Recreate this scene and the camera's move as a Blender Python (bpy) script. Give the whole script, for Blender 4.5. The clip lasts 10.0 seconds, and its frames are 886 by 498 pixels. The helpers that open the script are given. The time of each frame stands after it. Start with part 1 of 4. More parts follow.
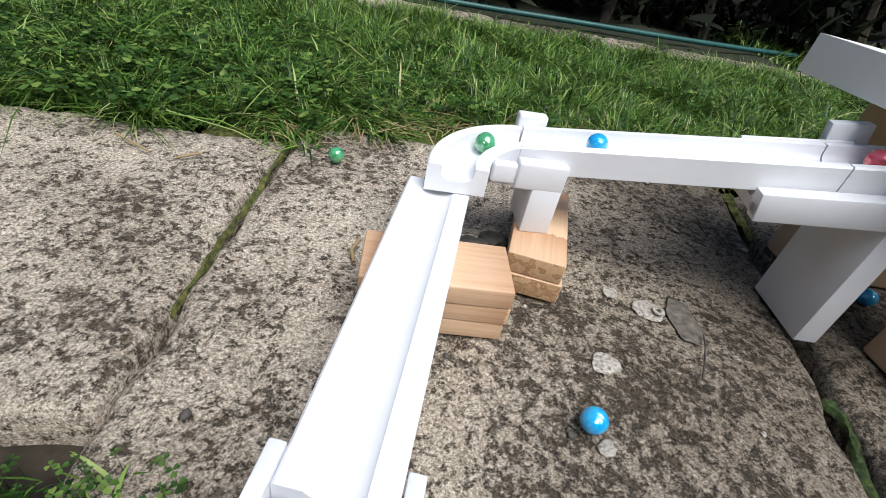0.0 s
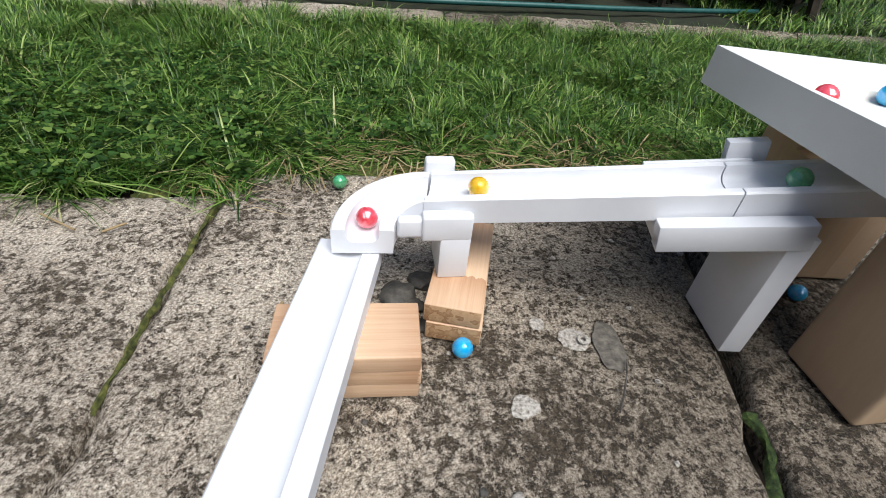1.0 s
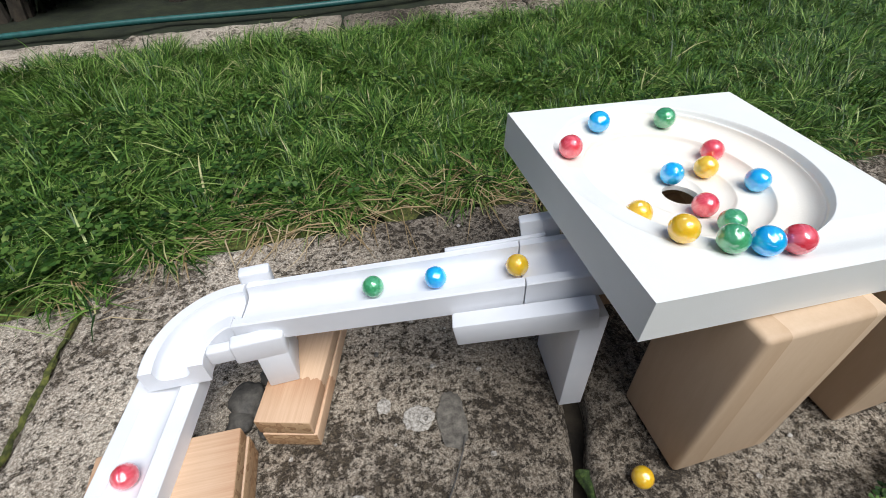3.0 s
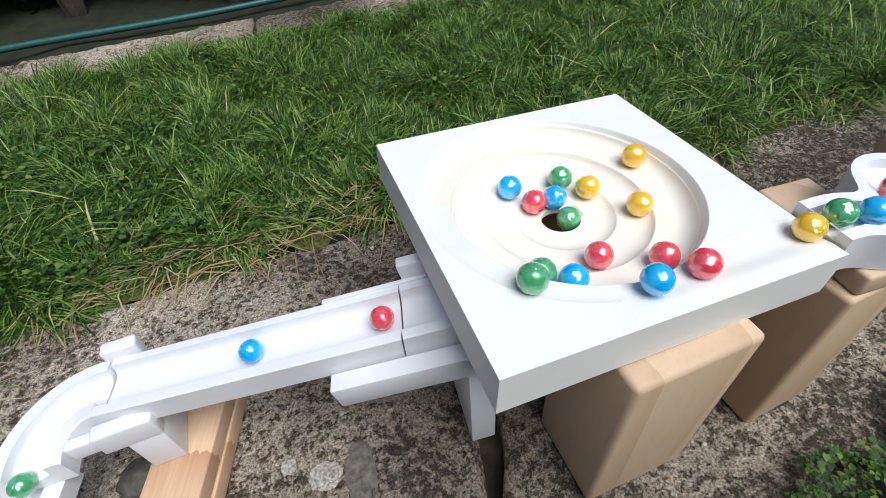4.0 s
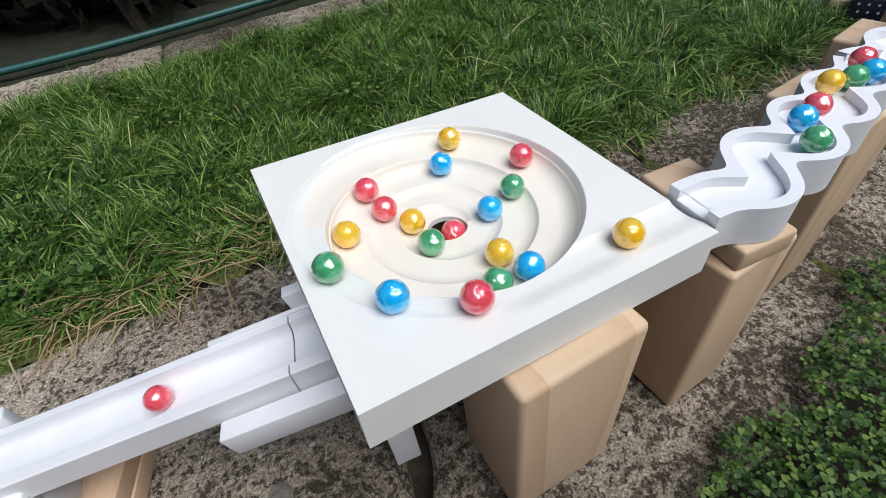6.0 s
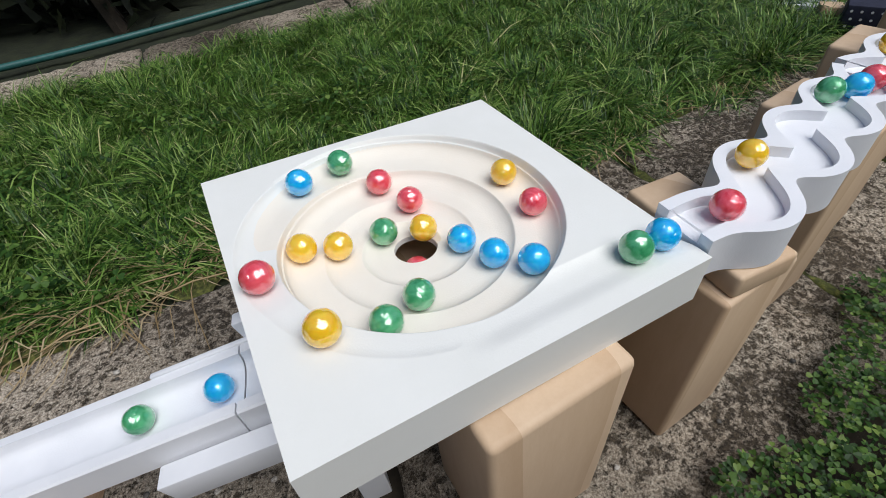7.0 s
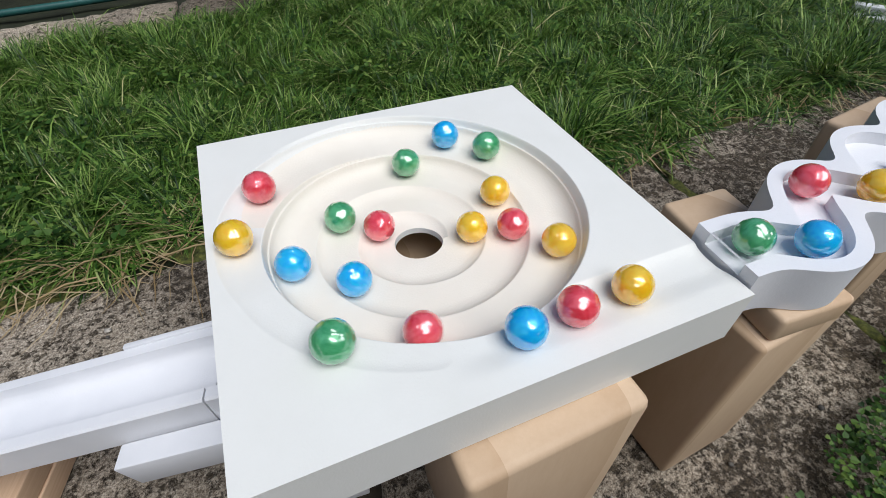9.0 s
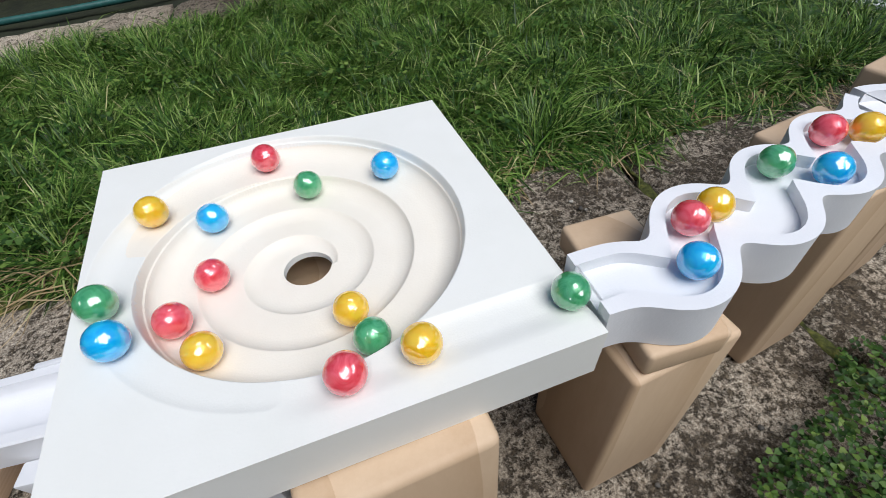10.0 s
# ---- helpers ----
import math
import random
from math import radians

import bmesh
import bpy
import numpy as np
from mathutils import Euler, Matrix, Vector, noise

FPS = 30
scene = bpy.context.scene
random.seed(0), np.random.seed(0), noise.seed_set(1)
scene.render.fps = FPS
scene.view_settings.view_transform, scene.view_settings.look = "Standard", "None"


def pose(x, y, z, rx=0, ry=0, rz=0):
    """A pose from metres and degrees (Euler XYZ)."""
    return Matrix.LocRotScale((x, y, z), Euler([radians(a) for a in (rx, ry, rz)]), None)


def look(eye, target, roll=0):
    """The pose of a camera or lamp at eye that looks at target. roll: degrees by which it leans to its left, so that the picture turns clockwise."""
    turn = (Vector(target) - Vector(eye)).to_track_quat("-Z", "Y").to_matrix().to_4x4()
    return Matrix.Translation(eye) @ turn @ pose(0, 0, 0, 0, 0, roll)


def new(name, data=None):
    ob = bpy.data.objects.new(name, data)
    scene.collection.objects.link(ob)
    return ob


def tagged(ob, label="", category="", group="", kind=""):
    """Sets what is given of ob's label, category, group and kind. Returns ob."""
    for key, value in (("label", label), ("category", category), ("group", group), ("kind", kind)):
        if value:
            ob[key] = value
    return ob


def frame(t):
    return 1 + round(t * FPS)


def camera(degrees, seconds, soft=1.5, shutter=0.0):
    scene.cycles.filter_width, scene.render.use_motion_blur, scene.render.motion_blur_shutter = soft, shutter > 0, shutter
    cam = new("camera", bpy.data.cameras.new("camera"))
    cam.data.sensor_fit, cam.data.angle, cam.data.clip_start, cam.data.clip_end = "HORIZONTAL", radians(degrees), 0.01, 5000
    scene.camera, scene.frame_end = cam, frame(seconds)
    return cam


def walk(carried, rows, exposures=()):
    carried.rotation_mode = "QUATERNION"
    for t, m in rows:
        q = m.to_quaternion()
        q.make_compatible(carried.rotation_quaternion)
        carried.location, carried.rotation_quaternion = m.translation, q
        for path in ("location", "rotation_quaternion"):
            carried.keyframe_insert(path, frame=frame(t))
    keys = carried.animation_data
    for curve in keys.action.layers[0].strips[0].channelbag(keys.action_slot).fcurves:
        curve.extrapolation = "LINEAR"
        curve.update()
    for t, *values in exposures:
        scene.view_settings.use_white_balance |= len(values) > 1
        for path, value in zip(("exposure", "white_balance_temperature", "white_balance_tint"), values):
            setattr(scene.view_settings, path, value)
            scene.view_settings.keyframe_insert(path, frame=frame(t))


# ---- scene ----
cam = camera(86.7, 10.0, soft=0.75, shutter=0.12)
PATH = [  # seconds, place and turn
    (0, pose(-0.4287, -0.2807, 0.2320, 53.16, -9.72, -3.11)),
    (0.5, pose(-0.3988, -0.2705, 0.2552, 52.38, -6.92, -4.91)),
    (1, pose(-0.3687, -0.2550, 0.2855, 51.25, -4.67, -7.17)),
    (1.5, pose(-0.3168, -0.2256, 0.3159, 48.22, -1.32, -7.54)),
    (2, pose(-0.2821, -0.2250, 0.3414, 48.95, 0.27, -8.87)),
    (3.5, pose(-0.1870, -0.2005, 0.3742, 45.71, 2.51, -17.31)),
    (4, pose(-0.1455, -0.1877, 0.3783, 44.71, 3.85, -20.78)),
    (4.5, pose(-0.1309, -0.1882, 0.3818, 44.27, 4.65, -24.32)),
    (5, pose(-0.1231, -0.1931, 0.3800, 44.31, 5.23, -26.88)),
    (5.5, pose(-0.1059, -0.1957, 0.3752, 44.47, 5.67, -28.09)),
    (7, pose(-0.0712, -0.1790, 0.3559, 45.39, 4.99, -29.11)),
    (7.5, pose(-0.0507, -0.1644, 0.3505, 45.40, 4.71, -28.42)),
    (8, pose(-0.0576, -0.1646, 0.3458, 44.67, 3.21, -26.49)),
    (8.5, pose(-0.0633, -0.1607, 0.3451, 44.14, 2.16, -24.41)),
    (9, pose(-0.0548, -0.1613, 0.3418, 43.92, 2.20, -22.90)),
    (9.5, pose(-0.0378, -0.1690, 0.3436, 43.94, 2.84, -21.81)),
    (10, pose(0.0153, -0.1744, 0.3494, 42.82, 4.32, -21.04)),
]
walk(cam, PATH, [(0, 0.30, 6200, 8), (2, 0.20, 6150, 8), (3.5, 0.05, 6100, 8), (5.5, -0.06, 6100, 9), (7, -0.28, 6150, 9), (8.5, -0.28, 6130, 9), (9.5, -0.25, 6130, 9), (10, -0.18, 6130, 9)])

# ---- world, sun, exposure ----
world = bpy.data.worlds.new("sky")
scene.world = world
world.use_nodes = True
wn = world.node_tree.nodes
sky = wn.new("ShaderNodeTexSky")
sky.sky_type, sky.sun_disc = "NISHITA", False
sky.sun_elevation, sky.sun_rotation = radians(61), radians(157)
sky.air_density, sky.dust_density = 1.0, 2.5
world.node_tree.links.new(sky.outputs[0], wn["Background"].inputs[0])
wn["Background"].inputs[1].default_value = 0.088
sun = new("sun", bpy.data.lights.new("sun", "SUN"))
sun.data.energy, sun.data.angle, sun.data.color = 3.5, radians(46), (1.0, 0.97, 0.935)
sun.matrix_world = look((0.94, -2.2, 4.4), (0, 0, 0))

# ---- materials ----
def shader(name, rough=0.6):
    m = bpy.data.materials.new(name)
    m.use_nodes = True
    t = m.node_tree
    p = t.nodes["Principled BSDF"]
    p.inputs["Roughness"].default_value = rough
    return m, t, p


def node(t, kind, **values):
    n = t.nodes.new(kind)
    for key, value in values.items():
        n.inputs[key.replace("_", " ")].default_value = value
    return n


def coords(t, scale=(1, 1, 1)):
    c = t.nodes.new("ShaderNodeTexCoord")
    m = t.nodes.new("ShaderNodeMapping")
    m.inputs["Scale"].default_value = scale
    t.links.new(c.outputs["Object"], m.inputs["Vector"])
    return m.outputs[0]


def world_coords(t):
    return t.nodes.new("ShaderNodeNewGeometry").outputs["Position"]


def noise_tex(t, vec, scale, detail=4.0, rough=0.6, dist=0.0):
    n = node(t, "ShaderNodeTexNoise", Scale=scale, Detail=detail, Roughness=rough, Distortion=dist)
    t.links.new(vec, n.inputs["Vector"])
    return n.outputs["Fac"]


def ramp(t, fac, stops):
    r = t.nodes.new("ShaderNodeValToRGB")
    while len(r.color_ramp.elements) < len(stops):
        r.color_ramp.elements.new(0.5)
    for e, (at, col) in zip(r.color_ramp.elements, stops):
        e.position = at
        e.color = (*col, 1) if len(col) == 3 else col
    t.links.new(fac, r.inputs[0])
    return r.outputs[0]


def mix(t, fac, a, b, mode="MIX"):
    m = t.nodes.new("ShaderNodeMix")
    m.data_type, m.blend_type = "RGBA", mode
    for socket, v in ((m.inputs[0], fac), (m.inputs[6], a), (m.inputs[7], b)):
        if isinstance(v, bpy.types.NodeSocket):
            t.links.new(v, socket)
        else:
            socket.default_value = v if isinstance(v, (int, float)) else (*v, 1)
    return m.outputs[2]


def bump(t, p, height, strength=0.3, distance=0.001):
    b = node(t, "ShaderNodeBump", Strength=strength, Distance=distance)
    t.links.new(height, b.inputs["Height"])
    t.links.new(b.outputs[0], p.inputs["Normal"])


def foam_material(name, a, b):
    """Painted rigid foam: nearly white, with a faint grain and smudges."""
    m, t, p = shader(name, 0.55)
    v = coords(t)
    smudge = noise_tex(t, v, 22, 3)
    t.links.new(ramp(t, smudge, [(0.3, b), (0.65, a)]), p.inputs["Base Color"])
    bump(t, p, noise_tex(t, v, 900, 3), 0.25, 0.0004)
    return m


def wood_material(name, dark, light, axis_scale, ring=1.0, wander=6.0):
    """Planed wood: growth rings drawn out along the plank, fine fibres, a few pores."""
    m, t, p = shader(name, 0.62)
    v = coords(t, axis_scale)
    rnd = t.nodes.new("ShaderNodeObjectInfo")
    add = t.nodes.new("ShaderNodeVectorMath")
    t.links.new(v, add.inputs[0])
    t.links.new(rnd.outputs["Random"], add.inputs[1])
    rings = node(t, "ShaderNodeTexWave", Scale=ring, Distortion=wander, Detail=2.0, Detail_Scale=1.2)
    rings.wave_profile = "SAW"
    t.links.new(add.outputs[0], rings.inputs["Vector"])
    fibre = noise_tex(t, add.outputs[0], 9, 6, 0.7)
    base = ramp(t, rings.outputs["Fac"], [(0.0, light), (0.7, tuple(0.6 * x + 0.4 * y for x, y in zip(light, dark))), (1.0, dark)])
    col = mix(t, 0.35, base, ramp(t, fibre, [(0.3, dark), (0.7, light)]))
    t.links.new(col, p.inputs["Base Color"])
    bump(t, p, fibre, 0.25, 0.0005)
    return m


def concrete_material():
    """Weathered washed concrete: a broken pale crust over dark brown sandy matrix, grit of many tones, pits and old
    stains; shade under the run is painted in along x.
    """
    m, t, p = shader("weathered_concrete", 0.92)
    v = world_coords(t)

    def add(x, y, k):
        n = t.nodes.new("ShaderNodeMath")
        n.operation = "MULTIPLY_ADD"
        t.links.new(y, n.inputs[0])
        n.inputs[1].default_value = k
        t.links.new(x, n.inputs[2])
        return n.outputs[0]

    crust = noise_tex(t, v, 135, 14, 0.80, 0.1)
    big = noise_tex(t, v, 5.5, 5, 0.6, 0.4)
    mid = noise_tex(t, v, 19, 8, 0.7, 0.5)
    grit = noise_tex(t, v, 420, 4, 0.7)
    fine = noise_tex(t, v, 950, 3, 0.75)
    cells = node(t, "ShaderNodeTexVoronoi", Scale=330.0, Randomness=1.0)
    t.links.new(v, cells.inputs["Vector"])
    # how much crust is left, larger fields of it and small islands
    split = t.nodes.new("ShaderNodeSeparateXYZ")
    t.links.new(v, split.inputs[0])
    left = add(add(add(crust, big, 0.22), mid, 0.25), split.outputs["X"], -0.045)
    cover = ramp(t, left, [(0.698, (0, 0, 0)), (0.714, (0.6, 0.6, 0.6)), (0.730, (1, 1, 1))])
    dark = mix(t, 0.42, ramp(t, grit, [(0.36, (0.022, 0.017, 0.011)), (0.50, (0.092, 0.073, 0.052)), (0.62, (0.25, 0.215, 0.165))]), ramp(t, cells.outputs["Color"], [(0.2, (0.04, 0.032, 0.022)), (0.7, (0.17, 0.145, 0.11)), (0.92, (0.52, 0.47, 0.39))]))
    pale = ramp(t, grit, [(0.32, (0.16, 0.13, 0.095)), (0.46, (0.40, 0.36, 0.315)), (0.58, (0.66, 0.625, 0.565)), (0.72, (0.86, 0.84, 0.79))])
    col = mix(t, cover, dark, pale)
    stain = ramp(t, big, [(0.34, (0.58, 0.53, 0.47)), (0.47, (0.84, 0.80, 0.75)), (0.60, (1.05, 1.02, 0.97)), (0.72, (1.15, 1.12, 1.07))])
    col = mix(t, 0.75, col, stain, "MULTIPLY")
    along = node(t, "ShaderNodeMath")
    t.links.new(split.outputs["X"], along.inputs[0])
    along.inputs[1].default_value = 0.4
    # tone along x: darker slabs, plus shade under track and board painted in
    slab_shade = ramp(t, along.outputs[0], [(0.0, (0.98, 0.955, 0.92)), (0.17, (0.68, 0.655, 0.615)), (0.28, (0.43, 0.405, 0.37)), (0.38, (0.45, 0.425, 0.39)), (0.62, (0.76, 0.73, 0.68)), (1.0, (0.84, 0.81, 0.76))])
    col = mix(t, 1.0, col, slab_shade, "MULTIPLY")
    pits = ramp(t, fine, [(0.34, (0.22, 0.19, 0.15)), (0.45, (0.92, 0.90, 0.87)), (0.62, (1.35, 1.32, 1.27))])
    col = mix(t, 0.9, col, pits, "MULTIPLY")
    t.links.new(col, p.inputs["Base Color"])
    bump(t, p, mix(t, 0.35, mix(t, 0.4, crust, cover), grit), 1.0, 0.005)
    return m


def two_tone(name, a, b, scale, rough=0.8, strength=0.4, distance=0.001, c=None):
    m, t, p = shader(name, rough)
    v = world_coords(t)
    n = noise_tex(t, v, scale, 6, 0.65)
    stops = [(0.32, a), (0.68, b)] if c is None else [(0.3, a), (0.5, c), (0.72, b)]
    t.links.new(ramp(t, n, stops), p.inputs["Base Color"])
    bump(t, p, n, strength, distance)
    return m


def blade_material(name, stops, rough=0.5, trans=0.25):
    """Leaves: each blade takes its own shade from Random Per Island."""
    m, t, p = shader(name, rough)
    g = t.nodes.new("ShaderNodeNewGeometry")
    t.links.new(ramp(t, g.outputs["Random Per Island"], stops), p.inputs["Base Color"])
    p.inputs["Specular IOR Level"].default_value = 0.28
    tr = t.nodes.new("ShaderNodeBsdfTranslucent")
    t.links.new(ramp(t, g.outputs["Random Per Island"], stops), tr.inputs[0])
    ms = t.nodes.new("ShaderNodeMixShader")
    ms.inputs[0].default_value = trans
    t.links.new(p.outputs[0], ms.inputs[1])
    t.links.new(tr.outputs[0], ms.inputs[2])
    t.links.new(ms.outputs[0], t.nodes["Material Output"].inputs[0])
    return m


def marble_material(name, deep, pale):
    """Pearly glass marble: swirled, faintly translucent, under a lustre coat with a ripple added to break its sky
    reflection into patches.
    """
    m, t, p = shader(name, 0.22)
    v = coords(t)
    swirl = noise_tex(t, v, 110, 4, 0.55, 2.0)
    t.links.new(ramp(t, swirl, [(0.30, deep), (0.62, pale)]), p.inputs["Base Color"])
    p.inputs["Metallic"].default_value = 0.12
    p.inputs["Coat Weight"].default_value = 1.0
    p.inputs["Coat Roughness"].default_value = 0.012
    p.inputs["Coat IOR"].default_value = 2.1
    p.inputs["Subsurface Weight"].default_value = 0.55
    p.inputs["Subsurface Radius"].default_value = (1, 1, 1)
    p.inputs["Subsurface Scale"].default_value = 0.006
    # coat bump shapes the highlight, standing in for surroundings that break the sky
    highlight_ripple = node(t, "ShaderNodeBump", Strength=1.0, Distance=0.0026)
    t.links.new(noise_tex(t, v, 125, 1.5, 0.5, 0.6), highlight_ripple.inputs["Height"])
    t.links.new(highlight_ripple.outputs[0], p.inputs["Coat Normal"])
    return m


FOAM = foam_material("white_track_foam", (0.80, 0.81, 0.84), (0.74, 0.755, 0.79))
BOARD_WHITE = foam_material("white_board_face", (0.80, 0.805, 0.775), (0.77, 0.775, 0.74))
CREAM = foam_material("carved_board_foam", (0.83, 0.785, 0.70), (0.79, 0.74, 0.65))
BEECH = wood_material("beech", (0.49, 0.335, 0.205), (0.63, 0.475, 0.325), (14, 14, 2.5), 0.5)
PINE = wood_material("pine", (0.43, 0.225, 0.115), (0.76, 0.55, 0.37), (1.2, 46, 60), 3.0, 0.5)
PINE_END = wood_material("pine_end_grain", (0.26, 0.125, 0.05), (0.62, 0.42, 0.24), (40, 40, 40), 3.0)
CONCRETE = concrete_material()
PLASTER = two_tone("grey_render", (0.16, 0.155, 0.14), (0.24, 0.23, 0.21), 8, 0.9, 0.4, 0.002)
SOIL = two_tone("dark_soil", (0.012, 0.009, 0.006), (0.05, 0.039, 0.025), 40, 0.95, 0.6, 0.004)
# shade between the grass blades is painted in as this near-black earth
TURF = two_tone("turf_gap_shade", (0.006, 0.009, 0.003), (0.022, 0.028, 0.010), 30, 0.95, 0.6, 0.004)
MOSS = two_tone("moss", (0.02, 0.022, 0.006), (0.19, 0.185, 0.04), 170, 0.95, 0.9, 0.003, (0.075, 0.085, 0.018))
GREEN_MOSS = two_tone("green_moss", (0.006, 0.010, 0.002), (0.085, 0.12, 0.02), 210, 0.95, 0.9, 0.003, (0.025, 0.048, 0.008))
SLATE = two_tone("slate", (0.05, 0.044, 0.036), (0.19, 0.17, 0.14), 150, 0.8, 0.5, 0.001)
DARK_STONE = two_tone("dark_stone", (0.03, 0.028, 0.025), (0.12, 0.11, 0.095), 120, 0.7, 0.5, 0.001)
PALE_STONE = two_tone("pale_stone", (0.12, 0.10, 0.08), (0.58, 0.545, 0.485), 420, 0.85, 0.5, 0.001)
GRASS = blade_material("grass_blade", [(0.0, (0.006, 0.024, 0.004)), (0.30, (0.032, 0.082, 0.010)), (0.62, (0.090, 0.176, 0.026)), (0.86, (0.185, 0.290, 0.060)), (0.97, (0.32, 0.40, 0.13)), (1.0, (0.46, 0.40, 0.22))], 0.40, 0.05)
CLOVER = blade_material("clover_leaf", [(0.0, (0.010, 0.032, 0.005)), (0.45, (0.040, 0.098, 0.016)), (0.8, (0.095, 0.175, 0.032)), (1.0, (0.19, 0.27, 0.06))], 0.5)
STRAW = blade_material("dry_straw", [(0.0, (0.22, 0.15, 0.07)), (0.6, (0.38, 0.28, 0.15)), (1.0, (0.5, 0.4, 0.25))], 0.7, 0.1)
# near-black leaf colours carry the shade within the shrubs
HEDGE = blade_material("shrub_leaf_with_shade", [(0.0, (0.003, 0.005, 0.002)), (0.7, (0.009, 0.014, 0.005)), (1.0, (0.022, 0.028, 0.011))], 0.7, 0.05)
# deep shade beyond the path is put into this wall's near-black colour
SHADE_WALL = two_tone("wall_black_with_shade", (0.003, 0.003, 0.003), (0.009, 0.008, 0.007), 14, 0.85, 0.3)
NAVY = two_tone("navy_cloth", (0.010, 0.012, 0.03), (0.022, 0.026, 0.055), 90, 0.8, 0.3)
HOSE = two_tone("teal_hose", (0.012, 0.065, 0.06), (0.022, 0.11, 0.10), 60, 0.45, 0.1)
MARBLE = {
    "red": marble_material("red_marble", (0.74, 0.024, 0.052), (0.93, 0.14, 0.175)),
    "blue": marble_material("blue_marble", (0.004, 0.40, 0.98), (0.03, 0.55, 1.0)),
    "green": marble_material("green_marble", (0.035, 0.30, 0.11), (0.12, 0.48, 0.22)),
    "yellow": marble_material("yellow_marble", (1.0, 0.52, 0.004), (1.0, 0.63, 0.03)),
}


# ---- mesh helpers ----
def finish(name, bm, material, parent=None, smooth=True, angle=40):
    me = bpy.data.meshes.new(name)
    bm.normal_update()
    bm.to_mesh(me)
    bm.free()
    me.materials.append(material)
    if smooth:
        me.polygons.foreach_set("use_smooth", [True] * len(me.polygons))
        me.set_sharp_from_angle(angle=radians(angle))
    ob = new(name, me)
    if parent:
        ob.parent = parent
    return ob


def part(name, bm, material, parent, label="", angle=40):
    ob = finish(name, bm, material, parent, True, angle)
    return tagged(ob, label)


def empty_thing(name, m=None):
    ob = new(name)
    ob.empty_display_size = 0.01
    if m is not None:
        ob.matrix_world = m
    return ob


def block(sx, sy, sz, bevel=0.001, at=(0, 0, 0), segments=2):
    """A bevelled block; its base is centred on at."""
    bm = bmesh.new()
    bmesh.ops.create_cube(bm, size=1, matrix=Matrix.Translation((at[0], at[1], at[2] + sz / 2)) @ Matrix.Diagonal((sx, sy, sz, 1)))
    if bevel:
        bmesh.ops.bevel(bm, geom=bm.edges[:], offset=bevel, segments=segments, profile=0.5, affect="EDGES")
    return bm


def joined(*bms):
    out = bmesh.new()
    for b in bms:
        me = bpy.data.meshes.new("tmp")
        b.to_mesh(me)
        b.free()
        out.from_mesh(me)
        bpy.data.meshes.remove(me)
    return out


def sweep(centres, outline, closed_ends=True):
    """Sweeps a closed outline (across, up) along plan points (x, y, z); across is to the left of the way."""
    bm = bmesh.new()
    rings = []
    n = len(centres)
    for i, c in enumerate(centres):
        a, b = Vector(centres[max(i - 1, 0)]), Vector(centres[min(i + 1, n - 1)])
        way = (b - a)
        way.z = 0
        way.normalize()
        left = Vector((-way.y, way.x, 0))
        rings.append([bm.verts.new(Vector(c) + left * u + Vector((0, 0, w))) for u, w in outline])
    k = len(outline)
    for r, s in zip(rings, rings[1:]):
        for j in range(k):
            bm.faces.new((r[j], r[(j + 1) % k], s[(j + 1) % k], s[j]))
    if closed_ends:
        bm.faces.new(rings[0])
        bm.faces.new(rings[-1][::-1])
    bmesh.ops.recalc_face_normals(bm, faces=bm.faces[:])
    return bm


def channel(half, groove, depth, height, lip=0.0012):
    """Outline of a grooved track, top at 0: flat lips, a round-bottomed groove."""
    pts = [(-half, -height), (half, -height), (half, -lip), (half - lip, 0)]
    steps = 10
    pts += [(groove + 0.001, 0)]
    for i in range(steps + 1):
        a = math.pi * i / steps
        c = math.cos(a)
        s = math.sin(a)
        pts.append((groove * math.copysign(abs(c) ** 0.55, c), -depth * s ** 0.55 if s > 0 else 0))
    pts += [(-groove - 0.001, 0), (-half + lip, 0), (-half, -lip)]
    return pts


# ---- large structure: ground, paving, far path ----
ground_bm = bmesh.new()
bmesh.ops.create_grid(ground_bm, x_segments=60, y_segments=60, size=40)
for v in ground_bm.verts:
    v.co.z = -0.03
tagged(finish("ground", ground_bm, SOIL), "dark bare soil under the garden", "ground", kind="structure")

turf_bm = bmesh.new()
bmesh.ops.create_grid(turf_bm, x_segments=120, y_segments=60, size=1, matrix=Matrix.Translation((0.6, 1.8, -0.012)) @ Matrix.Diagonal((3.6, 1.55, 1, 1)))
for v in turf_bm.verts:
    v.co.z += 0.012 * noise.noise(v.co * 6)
tagged(finish("lawn_ground", turf_bm, TURF), "earth and moss under the lawn, shade between the blades painted into its colour", "ground", kind="structure")

pavement = tagged(empty_thing("pavement"), "weathered grey concrete slab path with mossy joints", "pavement", kind="structure")


